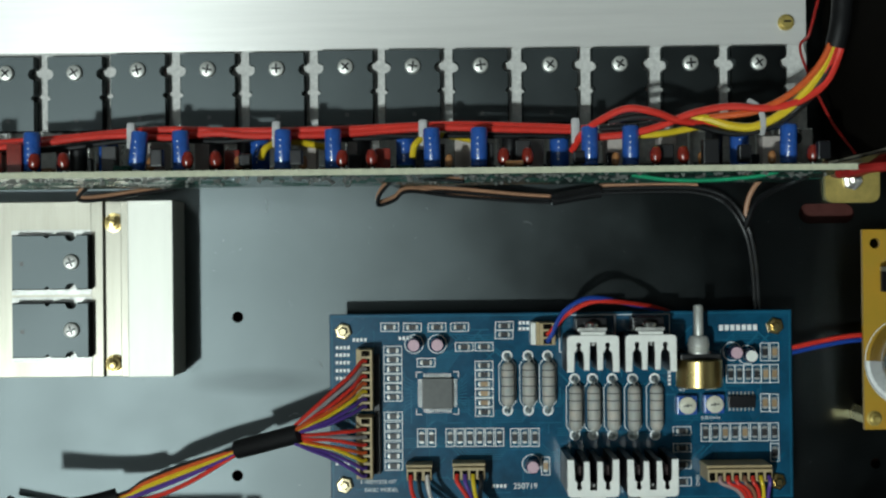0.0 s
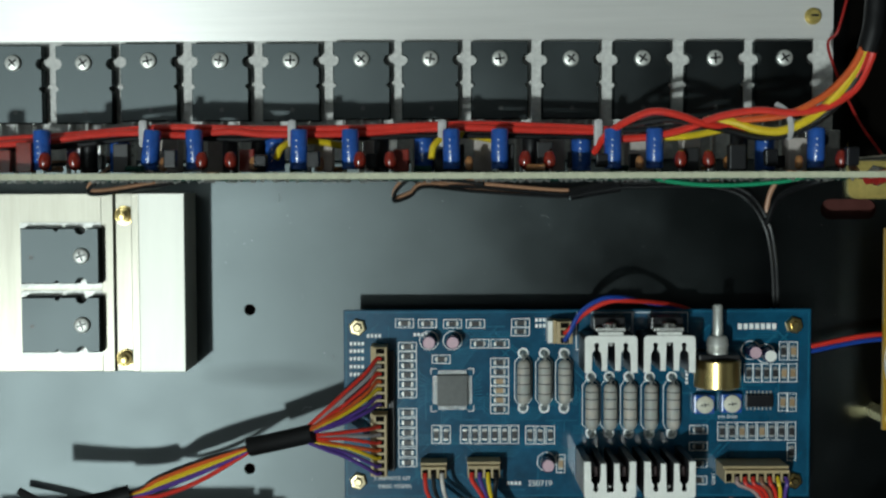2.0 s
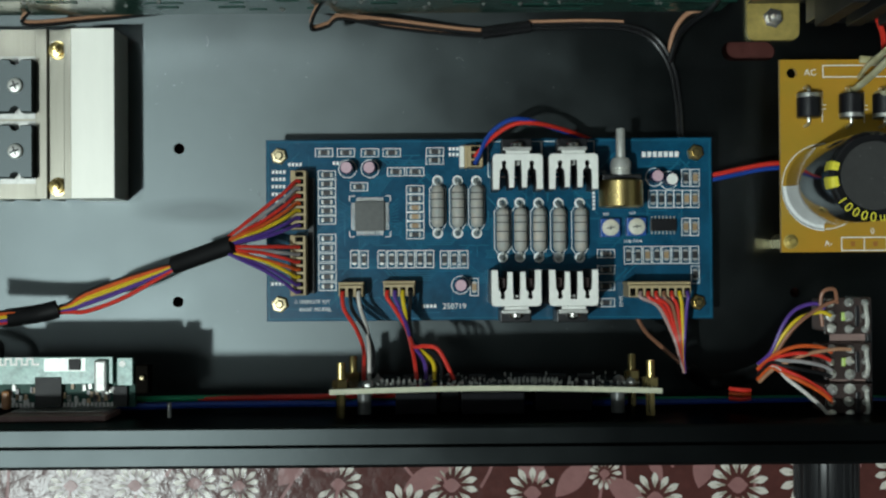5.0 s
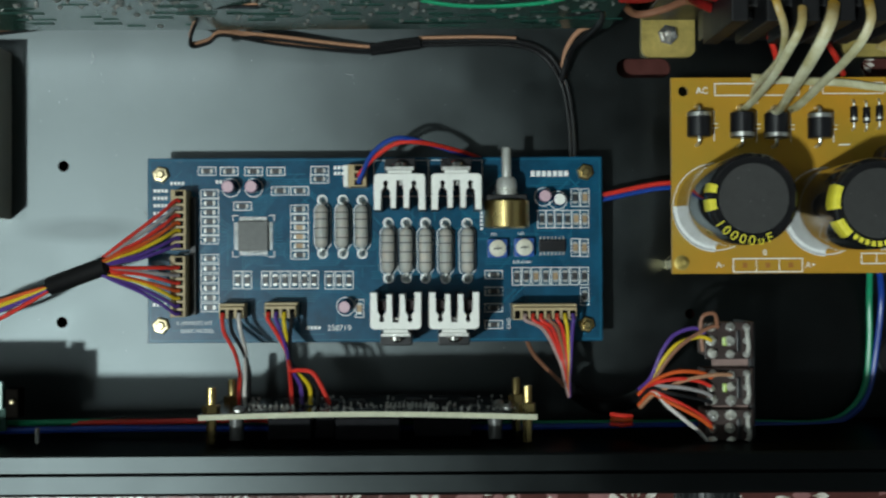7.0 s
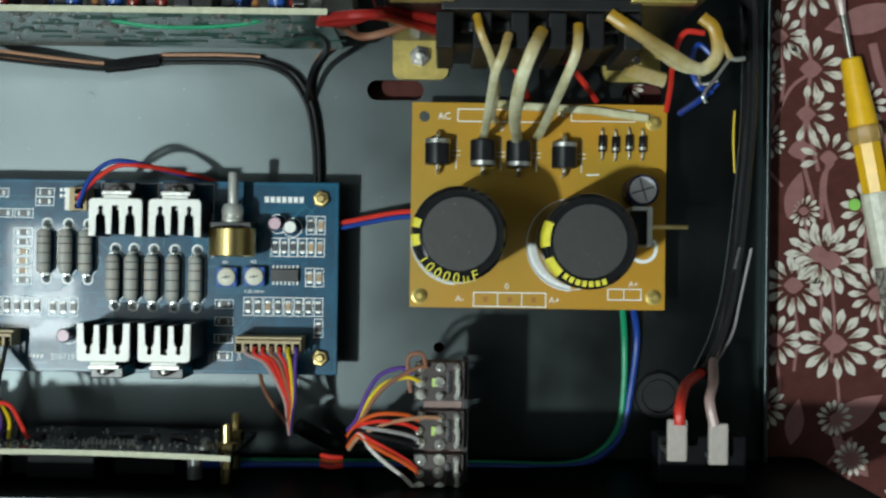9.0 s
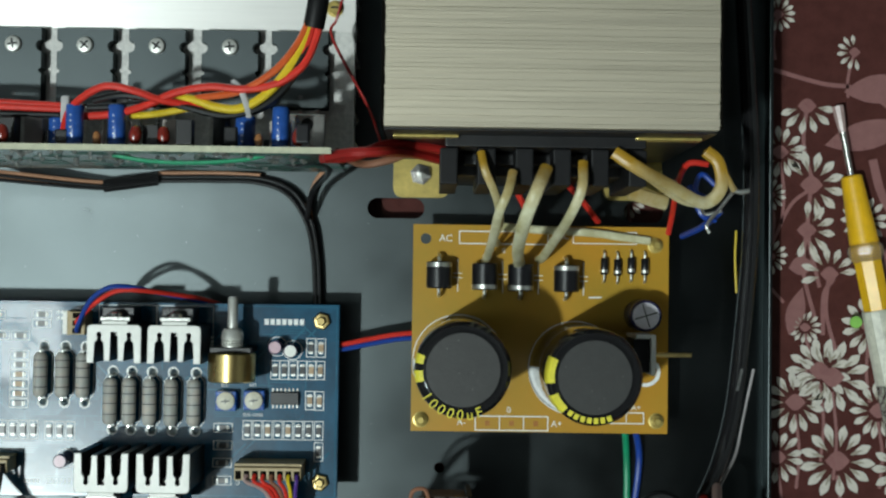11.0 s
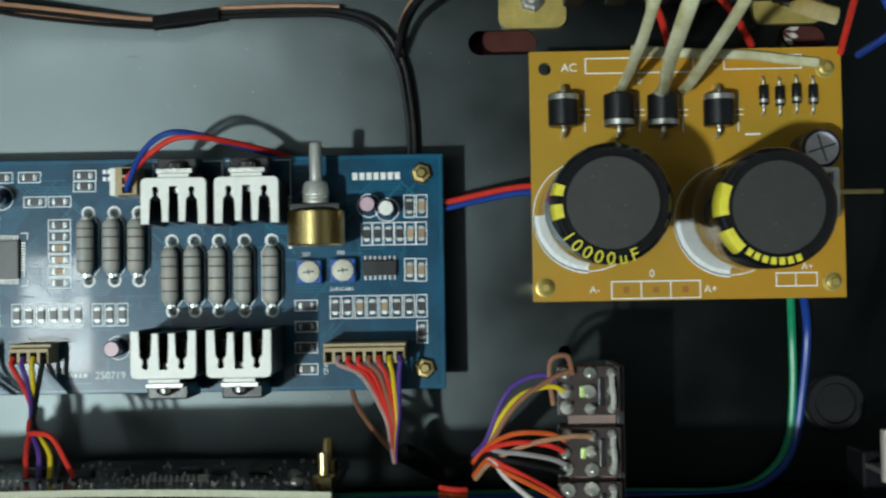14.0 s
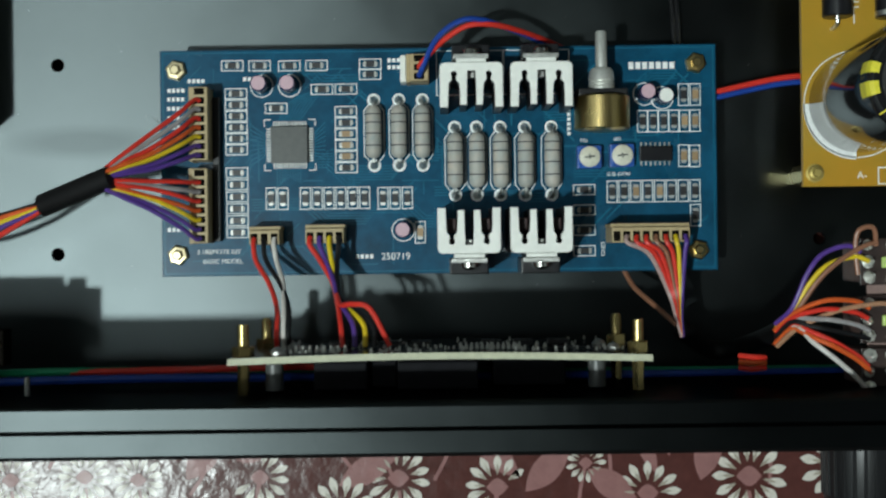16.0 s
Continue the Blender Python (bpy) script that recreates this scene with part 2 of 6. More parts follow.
def browned(m, colour, y0, y1):
    """Scorch a material towards y1, in millimetres of its thing, with a ragged border."""
    n, l = m.node_tree.nodes, m.node_tree.links
    base = n["Principled BSDF"].inputs["Base Color"]
    old = base.links[0].from_socket
    co, sep, rag, add = n.new("ShaderNodeTexCoord"), n.new("ShaderNodeSeparateXYZ"), n.new("ShaderNodeTexNoise"), n.new("ShaderNodeMath")
    rag.inputs["Scale"].default_value = 320
    l.new(co.outputs["Object"], sep.inputs[0])
    l.new(co.outputs["Object"], rag.inputs["Vector"])
    add.operation = "MULTIPLY_ADD"
    add.inputs[1].default_value = 0.008
    l.new(rag.outputs[0], add.inputs[0])
    l.new(sep.outputs[1], add.inputs[2])
    amount, mix = n.new("ShaderNodeMapRange"), n.new("ShaderNodeMix")
    amount.inputs[1].default_value, amount.inputs[2].default_value = y0 / 1000 + 0.004, y1 / 1000 + 0.004
    l.new(add.outputs[0], amount.inputs[0])
    mix.data_type = "RGBA"
    mix.inputs[7].default_value = (*colour, 1)
    l.new(amount.outputs[0], mix.inputs[0])
    l.new(old, mix.inputs[6])
    l.new(mix.outputs[2], base)


browned(M_SLEEVE, (0.40, 0.225, 0.02), -52, -38)
M_CAPBLUE = material("blue_shrink_film", (0.022, 0.09, 0.36), 0.28, vary=0.2, size=2, coat=0.3)
M_DROP = material("red_brown_lacquer", (0.20, 0.018, 0.010), 0.22, vary=0.2, size=1.5, coat=0.3)
M_TANDROP = material("tan_lacquer", (0.32, 0.14, 0.05), 0.4, vary=0.2, size=1.5)
M_RES = material("grey_cement_coat", (0.36, 0.40, 0.39), 0.55, vary=0.1, size=3.5, bump=0.2, bump_size=0.4, random=0.10, second=(0.46, 0.40, 0.34))
M_RESBAND = material("dark_ring_paint", (0.05, 0.05, 0.06), 0.5)
M_TAPE = material("black_pvc_tape", (0.005, 0.005, 0.0055), 0.5, ior=1.32, vary=0.3, size=2, bump=0.3, bump_size=2)
M_PINK = material("pink_lacquered_top", (0.60, 0.40, 0.46), 0.35, vary=0.08, size=1)
M_DARKFILM = material("dark_blue_sleeve", (0.02, 0.02, 0.07), 0.25, vary=0.2, size=1)
M_TRACE = material("copper_under_mask", (0.012, 0.12, 0.20), 0.22, vary=0.2, size=4)
M_CHIP = material("grey_chip_moulding", (0.085, 0.088, 0.085), 0.38, vary=0.12, size=1.5, bump=0.1, bump_size=0.3)
M_SMDBODY = material("dark_chip_resistor", (0.03, 0.028, 0.03), 0.35, vary=0.2, size=1, random=0.2)
M_SMDCAP = material("tan_chip_capacitor", (0.36, 0.24, 0.13), 0.45, vary=0.15, size=1, random=0.15)
M_YELINK = material("yellow_print", (0.75, 0.66, 0.05), 0.4, vary=0.1, size=2)
M_CAPTOP = material("grey_pvc_sleeve", (0.031, 0.031, 0.030), 0.5, vary=0.15, size=3, bump=0.15, bump_size=0.8, spots=0.25)
M_CAPCOAT = material("black_glossy_sleeve", (0.012, 0.012, 0.013), 0.13, vary=0.2, size=3, coat=0.5, rough_vary=0.04)
M_PETAL = material("white_petal_print", (0.62, 0.58, 0.52), 0.26, vary=0.12, size=2, bump=1.0, bump_size=5, ior=1.28)
M_LEAF = material("mauve_leaf_print", (0.27, 0.13, 0.125), 0.3, vary=0.12, size=4, bump=1.0, bump_size=5, ior=1.28)
M_PETALIN = material("grey_petal_shade", (0.34, 0.30, 0.24), 0.4, vary=0.12, size=2)
M_DRIVER = material("yellow_moulded_plastic", (0.80, 0.45, 0.012), 0.35, vary=0.1, size=5)
M_NYLON = material("translucent_nylon", (0.48, 0.47, 0.47), 0.4, vary=0.1, size=2)
M_POWER = satin_black("satin_moulding", 0.44, 0.068, 0.10, 0.15)
M_ANOD = material("black_anodised_fin", (0.022, 0.022, 0.024), 0.4, 0.2, vary=0.2, size=2)
M_CLEAR = material("clear_plastic", (0.86, 0.84, 0.78), 0.12, vary=0.06, size=5, bump=0.15, bump_size=4, ior=1.42, rough_vary=0.05)
M_CLEAR.node_tree.nodes["Principled BSDF"].inputs["Transmission Weight"].default_value = 0.9
M_GREENDOT = material("green_sticker", (0.25, 0.55, 0.10), 0.5)
M_PALEGREEN = material("pale_green_lamp_lens", (0.45, 0.60, 0.15), 0.3, vary=0.2, size=1)
M_TEAL = material("green_solder_mask", (0.008, 0.055, 0.040), 0.45, vary=0.3, size=3, ior=1.25)
M_TIN = material("tinned_copper", (0.66, 0.66, 0.62), 0.3, 0.9, vary=0.25, size=1.5)
M_ORANGEPAD = material("bare_copper_pad", (0.40, 0.16, 0.04), 0.4, 0.3, vary=0.2, size=1)


def quad(bm, pts, z, mi=0):
    bm.faces.new([bm.verts.new((x, y, z)) for x, y in pts]).material_index = mi


STROKES = [0]


def stroke(bm, x0, y0, x1, y1, z, w=0.25, mi=0):
    STROKES[0] += 1
    z += 0.006 * (STROKES[0] % 7)
    d = Vector((x1 - x0, y1 - y0)).normalized()
    n = Vector((-d.y, d.x)) * w / 2
    e = d * w / 2
    quad(bm, [(x0 - e.x + n.x, y0 - e.y + n.y), (x0 - e.x - n.x, y0 - e.y - n.y), (x1 + e.x - n.x, y1 + e.y - n.y), (x1 + e.x + n.x, y1 + e.y + n.y)], z, mi)


def frame_line(bm, x0, y0, x1, y1, z, w=0.25):
    for a in ((x0, y0, x1, y0), (x1, y0, x1, y1), (x1, y1, x0, y1), (x0, y1, x0, y0)):
        stroke(bm, *a, z, w)


def ring_line(bm, x, y, z, r, w, a0=0, a1=360, seg=48):
    n = max(2, int(seg * abs(a1 - a0) / 360))
    A = [radians(a0 + (a1 - a0) * k / n) for k in range(n + 1)]
    for p, q in zip(A, A[1:]):
        quad(bm, [(x + r * math.cos(p), y + r * math.sin(p)), (x + (r + w) * math.cos(p), y + (r + w) * math.sin(p)), (x + (r + w) * math.cos(q), y + (r + w) * math.sin(q)), (x + r * math.cos(q), y + r * math.sin(q))], z)


def lettering(text, x, y, z, size, mat, parent, rz=0.0, name="lettering", label="", stretch=1.0):
    """Printed letters lying flat, their first letter's foot at x, y."""
    cu = bpy.data.curves.new("letters", "FONT")
    cu.body, cu.size = text, size * 1.4
    tmp = bpy.data.objects.new("letters", cu)
    scene.collection.objects.link(tmp)
    me = bpy.data.meshes.new_from_object(tmp.evaluated_get(bpy.context.evaluated_depsgraph_get()))
    bpy.data.objects.remove(tmp)
    bm = B()
    bm.from_mesh(me)
    bpy.data.meshes.remove(me)
    bm.transform(Matrix.Translation((x, y, z)) @ Matrix.Rotation(radians(rz), 4, "Z") @ Matrix.Diagonal((stretch, 1, 1, 1)))
    return part(name, bm, mat, parent, label)


def screw_head(x, y, z, r, h, mat, parent, label="", turn=20.0):
    """A pan-head screw; the shade of its cross recess is a black cross laid on top."""
    bm = B()
    lathe(bm, (x, y, z), (0, 0, 1), [(r, 0), (r, 0.5 * h), (0.9 * r, 0.85 * h), (0.72 * r, h), (0, h)], seg=18)
    s = part("screw", bm, mat, parent, label, smooth=True)
    bm = B()
    for k in (0, 90):
        d = Vector((math.cos(radians(turn + k)), math.sin(radians(turn + k)))) * r * 0.5
        stroke(bm, x - d.x, y - d.y, x + d.x, y + d.y, z + h + 0.05, 0.24 * r)
    part("cross_recess", bm, M_BLACK, s)
    return s

# ---- room round the table: unseen walls and ceiling added to set the fill light ----
def setting(name, bm, mat, label, category):
    ob = part(name, bm, mat)
    return tagged(ob, label, category, kind="structure")


setting("floor", boxed(-1500, -1500, -790, 1500, 1500, -750), M_WOOD, "plain floor of the dim room", "floor")
setting("wall_north", boxed(-1500, 1500, -750, 1500, 1600, 2260), M_WALL, "unseen wall added to bounce fill light", "wall")
setting("wall_south", boxed(-1500, -1600, -750, 1500, -1500, 2260), M_WALL, "unseen wall added to bounce fill light", "wall")
setting("wall_east", boxed(1500, -1600, -750, 1600, 1600, 2260), M_WALL, "unseen wall added to bounce fill light", "wall")
setting("wall_west", boxed(-1600, -1600, -750, -1500, 1600, 2260), M_WALL, "unseen wall added to bounce fill light", "wall")
setting("ceiling", boxed(-1600, -1600, 2260, 1600, 1600, 2310), M_CEIL, "unseen dark ceiling added to limit bounced light", "ceiling")

# table under the amplifier, with its printed cloth
table = thing("table", (0, 0, -750), "plain table under a printed cloth", "table")
part("tabletop", boxed(-690, -490, -40, 790, 590, -12.5, bevel=2), M_WOOD, table)
for lx in (-640, 740):
    for ly in (-440, 540):
        part("leg", boxed(lx - 25, ly - 25, -750, lx + 25, ly + 25, -40.2, bevel=2), M_WOOD, table)
cloth = thing("tablecloth", (0, 0, -12), "brown printed cloth with white daisies and pink leaves", "tablecloth")
part("fabric", boxed(-700, -500, -12.3, 800, 600, -11), M_CLOTH, cloth)

# ---- the amplifier's case ----
case = thing("amplifier_case", (60, 60, 0), "open black steel amplifier case on a flowered cloth", "amplifier")
bm = B()
# bottom sheet built round its holes
X0, X1, Y0, Y1 = -150, 285.5, -33, 215
def sheet_with_holes(bm, x0, x1, y0, y1, z0, z1, cuts):
    """A flat sheet with round or slotted holes, each in a square of its own: (x, y, radius, half length)."""
    xs = sorted({x0, x1, *[c[0] - c[2] - c[3] - 2 for c in cuts], *[c[0] + c[2] + c[3] + 2 for c in cuts]})
    ys = sorted({y0, y1, *[c[1] - c[2] - 2 for c in cuts], *[c[1] + c[2] + 2 for c in cuts]})
    for xa, xb in zip(xs, xs[1:]):
        for ya, yb in zip(ys, ys[1:]):
            if any(abs((xa + xb) / 2 - c[0]) < c[2] + c[3] + 2 and abs((ya + yb) / 2 - c[1]) < c[2] + 2 for c in cuts):
                continue
            for z in (z0, z1):
                bm.faces.new([bm.verts.new((x, y, z)) for x, y in ((xa, ya), (xb, ya), (xb, yb), (xa, yb))])
    for cx, cy, r, hl in cuts:
        a, b = r + hl + 2, r + 2
        N = 32
        inner, outer = [], []
        for k in range(N):
            w = 2 * math.pi * k / N
            c, s = math.cos(w), math.sin(w)
            inner.append((cx + r * c + (hl if c > 0 else -hl if c < 0 else 0), cy + r * s))
            q = min(a / abs(c) if abs(c) > 1e-6 else 1e9, b / abs(s) if abs(s) > 1e-6 else 1e9)
            outer.append((cx + q * c, cy + q * s))
        for z in (z0, z1):
            I = [bm.verts.new((*p, z)) for p in inner]
            O = [bm.verts.new((*p, z)) for p in outer]
            for k in range(N):
                j = (k + 1) % N
                bm.faces.new((I[k], I[j], O[j], O[k]))
            for k in range(N):
                j = (k + 1) % N
                (xa, ya), (xb, yb) = outer[k], outer[j]
                if abs(xa - xb) > 1e-6 and abs(ya - yb) > 1e-6:
                    bm.faces.new((O[k], O[j], bm.verts.new((cx + math.copysign(a, xa - cx), cy + math.copysign(b, ya - cy), z))))
        A = [bm.verts.new((*p, z0)) for p in inner]
        T = [bm.verts.new((*p, z1)) for p in inner]
        for k in range(N):
            bm.faces.new((A[k], A[(k + 1) % N], T[(k + 1) % N], T[k]))


sheet_with_holes(bm, X0, X1, Y0, Y1, -1.2, 0, [(-37.0, 55.0, 1.9, 0), (-37.6, 1.2, 1.9, 0), (179.0, 3.0, 1.7, 0), (163.5, 88.1, 3.4, 6.0), (245.5, 87.9, 3.4, 3.2)])
bmesh.ops.remove_doubles(bm, verts=bm.verts, dist=0.001)
part("bottom_sheet", bm, M_CHASSIS, case, "satin black steel sheet with screw holes and a slot")
part("side_lip", boxed(285.6, -33, -1.2, 286.8, 215, 5.5, bevel=0.3), M_CHASSIS, case)
part("rear_panel", boxed(-150, 215, -1.2, 286.8, 216.5, 78, bevel=0.3), M_CHASSIS, case)
for fx, fy in ((-120, 10), (262, 10), (-120, 190), (262, 190)):
    part("foot", turned((fx, fy, -11.0), (0, 0, 1), [(8, 0), (9, 1), (9.5, 9.75)], seg=20), M_BLACK, case)
panel = thing("front_panel", (60, -45, -8), "thick black anodised front panel with a lengthwise groove", "panel")
bm = B()
# extruded profile: two flat lands and a narrow groove along the top
prof = [(-33.0, -8), (-33.0, 74.2), (-33.6, 75), (-38.1, 75), (-38.6, 73.8), (-39.1, 75), (-43.9, 75), (-44.9, 74.0), (-44.9, -8)]
ra = [bm.verts.new((-172, y, z)) for y, z in prof]
rb = [bm.verts.new((303, y, z)) for y, z in prof]
for k in range(len(prof)):
    j = (k + 1) % len(prof)
    bm.faces.new((ra[k], ra[j], rb[j], rb[k]))
bm.faces.new(ra)
bm.faces.new(rb)
part("extrusion", bm, M_PANEL, panel)
part("stud", turned((-29.8, -33.0, 50), (0, 1, 0), [(0.7, 0), (0.7, 4.2), (0.4, 4.6), (0, 4.6)], seg=10), M_SOLDER, panel, "bright steel stud", smooth=True)
for ex in (-174.0, 303.05):
    part("end_cap", boxed(ex, -43.6, -8, ex + 1.95, -33.2, 74.6, bevel=0.4), M_PANEL, panel)
kx = 172.8
knob = thing("volume_knob", (kx, -54, 52), "black ribbed volume knob on the front panel", "knob")
part("body", turned((kx, -44.0, 52), (0, -1, 0), [(9.0, 0), (9.6, 0.6), (9.2, 16), (8.2, 17.5), (0, 17.5)], seg=32), M_BLACK, knob, smooth=True)
for k in range(24):
    w = 2 * math.pi * k / 24
    part("rib", boxed(kx + 9.4 * math.cos(w) - 0.35, -59.0, 52 + 9.4 * math.sin(w) - 0.35, kx + 9.4 * math.cos(w) + 0.35, -46.0, 52 + 9.4 * math.sin(w) + 0.35, bevel=0.1, seg=1), M_BLACK, knob)


# ---- blue control board ----
blue = thing("control_board", (71, 25.5, 0), "blue tone-control circuit board on brass standoffs", "circuit board")
ZB = 15.4
ZS = ZB + 0.06
part("substrate", boxed(-4.4, -5.2, ZB - 1.6, 146.7, 56.2, ZB, bevel=0.15, seg=1), M_BLUEPCB, blue)
M_PALEBRASS = material("pale_plated_brass", (0.62, 0.52, 0.32), 0.36, 0.9, vary=0.2, size=1.5)
for x, y in ((0.1, 50.7), (141.1, 51.0), (0.1, 0.6), (141.3, 0.3)):
    st = part("standoff", turned((x, y, 0), (0, 0, 1), [(2.9, 0), (2.9, ZB - 1.6)], seg=6), M_BRASS, blue)
    bm = turned((x, y, ZB), (0, 0, 1), [(2.9, 0), (2.8, 1.3), (2.4, 1.6), (1.5, 1.65), (1.5, 2.3), (1.1, 2.8), (0, 2.8)], seg=6)
    part("nut", bm, M_BRASS if x > 50 else M_PALEBRASS, st, "hexagonal plated nut on a stud")

# chip components: two shared bodies, lying along x or along y
def chip_mesh(mat):
    bm = B()
    box(bm, -1.15, -0.8, 0, 1.15, 0.8, 0.6, mi=0)
    box(bm, -1.6, -0.8, 0, -1.15, 0.8, 0.62, mi=1)
    box(bm, 1.15, -0.8, 0, 1.6, 0.8, 0.62, mi=1)
    box(bm, -1.95, -0.6, 0, -1.6, 0.6, 0.15, mi=1)
    box(bm, 1.6, -0.6, 0, 1.95, 0.6, 0.15, mi=1)
    bm.transform(Matrix.Scale(0.001, 4))
    me = bpy.data.meshes.new("chip_resistor")
    bm.to_mesh(me)
    bm.free()
    me.materials.append(mat)
    me.materials.append(M_SOLDER)
    return me


CHIP_R, CHIP_C = chip_mesh(M_SMDBODY), chip_mesh(M_SMDCAP)
silk = B()


def chip(x, y, upright=False, cap=False, boxed_in=True):
    o = new("chip_capacitor" if cap else "chip_resistor", CHIP_C if cap else CHIP_R)
    o.parent = blue
    o.location = (Vector((x, y, ZB)) - ORIGIN[blue]) / 1000
    o.rotation_euler = (0, 0, radians(90 if upright else 0))
    if boxed_in:
        a, b = (1.35, 2.9) if upright else (2.9, 1.35)
        frame_line(silk, x - a, y - b, x + a, y + b, ZS, 0.24)


def row(points, upright=False, caps=()):
    for k, (x, y) in enumerate(points):
        chip(x, y, upright, k in caps)


row([(15.3, 51.9), (22.7, 51.8), (30.8, 51.7), (38.2, 51.7), (39.6, 45.2), (46.1, 45.2), (27.1, 40.2), (52.8, 51.9), (52.7, 49.1)])
x_col, y_top = 16.2, 44.3
row([(x_col, y_top - 3.05 * k) for k in range(6)] + [(x_col, y_top - 21.5 - 3.25 * k) for k in range(6)])
x_col, y_top = 46.0, 39.1
row([(x_col, y_top - 3.05 * k) for k in range(6)], caps=(2, 3, 4))
x_row, y_row = 34.7, 15.6
row([(x_row + 3.22 * k, y_row) for k in range(6)], True)
x_row, y_row = 55.8, 15.4
row([(x_row + 3.3 * k, y_row) for k in range(3)], True)
row([(25.4, 15.7), (28.6, 15.6), (65.8, 6.0)], True, caps=(2,))
row([(137.8, 42.5), (141.0, 42.5), (137.7, 25.9), (140.7, 25.8), (140.7, 9.7)], True, caps=(1, 3, 2))
x_row, y_row = 126.6, 35.4
row([(x_row + 2.85 * k, y_row) for k in range(6)], True, caps=(4, 5))
x_row, y_row = 118.1, 16.4
row([(x_row + 3.22 * k, y_row) for k in range(8)], True, caps=(2, 4))
row([(110.5, 17.0), (110.5, 11.5), (110.4, 6.0), (110.4, 0.4)])

# microcontroller
cx, cy = 30.7, 30.2
mcu = part("microcontroller", boxed(cx - 5, cy - 5, ZB + 0.2, cx + 5, cy + 5, ZB + 1.6, bevel=0.25), M_CHIP, blue, "square grey many-legged chip")
bm = B()
for k in range(13):
    for s in (-1, 1):
        o = -4.3 + 8.6 * k / 12
        box(bm, cx + o - 0.17, cy + s * 5.0, ZB, cx + o + 0.17, cy + s * 6.4, ZB + 0.35)
        box(bm, cx + s * 5.0, cy + o - 0.17, ZB, cx + s * 6.4, cy + o + 0.17, ZB + 0.35)
tagged(part("chip_leg", bm, M_SOLDER, mcu), kind="stuff")
for sx in (-1, 1):
    for sy in (-1, 1):
        stroke(silk, cx + sx * 6.9, cy + sy * 6.9, cx + sx * 5.2, cy + sy * 6.9, ZS, 0.24)
        stroke(silk, cx + sx * 6.9, cy + sy * 6.9, cx + sx * 6.9, cy + sy * 5.2, ZS, 0.24)
cx2, cy2 = 129.9, 26.5
soic = part("amplifier_chip", boxed(cx2 - 4.4, cy2 - 2, ZB + 0.2, cx2 + 4.4, cy2 + 2, ZB + 1.6, bevel=0.2), M_EPOXY, blue)
bm = B()
for k in range(7):
    for s in (-1, 1):
        o = cx2 - 3.8 + 1.27 * k
        box(bm, o - 0.22, cy2 + s * 2.0, ZB, o + 0.22, cy2 + s * 3.1, ZB + 0.4)
tagged(part("chip_leg", bm, M_SOLDER, soic), kind="stuff")

# faint copper tracks under the lacquer
bm = B()
for k in range(9):
    o = -4 + k
    stroke(bm, cx + o * 0.7, cy - 6.6, cx + o * 0.7, cy - 9 - abs(o) * 0.3, ZB + 0.02, 0.3)
    stroke(bm, cx - 6.6, cy + o * 0.7, cx - 10.5, cy + o * 1.35, ZB + 0.02, 0.3)
    stroke(bm, cx + 6.6, cy + o * 0.7, cx + 9.5, cy + o * 1.25 + 1, ZB + 0.02, 0.3)
    stroke(bm, cx + o * 0.7, cy + 6.6, cx + o * 0.9 + 2, cy + 10.5, ZB + 0.02, 0.3)
    stroke(bm, cx - 10.5, cy + o * 1.35, cx - 10.5 - 1.5, cy + o * 2.4, ZB + 0.02, 0.3)
    stroke(bm, cx + o * 0.9 + 2, cy + 10.5, cx + o * 0.9 + 6, cy + 14.5 + o * 0.3, ZB + 0.02, 0.3)
rnd = random.Random(4)
frame_line(bm, -3.6, -4.4, 145.9, 55.4, ZB + 0.02, 0.35)
for k in range(150):
    x, y = rnd.uniform(0, 142), rnd.uniform(-3, 54)
    dx, dy = rnd.choice(((1, 0), (0, 1), (0.7, 0.7), (0.7, -0.7)))
    ln = rnd.uniform(3, 12)
    if -3 < x + dx * ln < 145 and -4 < y + dy * ln < 55:
        stroke(bm, x, y, x + dx * ln, y + dy * ln, ZB + 0.02, rnd.choice((0.25, 0.35, 0.5)))
for x, y, n, way, far, bend in ((22.5, 49.0, 5, 1, 26, -3), (48.0, 20.5, 6, 1, 20, 5), (20.0, 12.5, 5, 1, 30, -4), (52.0, 11.5, 5, 1, 18, -4), (108.0, 20.6, 4, 1, 24, 3), (124.0, 31.5, 4, 1, 12, 4), (136.0, 47.0, 4, -1, 12, -5), (70.0, 16.0, 4, 1, 34, -2), (36.0, 24.0, 6, 1, 9, -5), (100.0, 36.0, 4, 1, 12, 5)):
    for k in range(n):
        yy = y + 0.75 * k
        xb1 = x + way * (far * 0.5 + 0.6 * k)
        stroke(bm, x, yy, xb1, yy, ZB + 0.02, 0.32)
        stroke(bm, xb1, yy, xb1 + way * abs(bend), yy + bend, ZB + 0.02, 0.32)
        stroke(bm, xb1 + way * abs(bend), yy + bend, xb1 + way * (abs(bend) + far * 0.4), yy + bend, ZB + 0.02, 0.32)
tagged(part("copper_track", bm, M_TRACE, blue), kind="stuff")

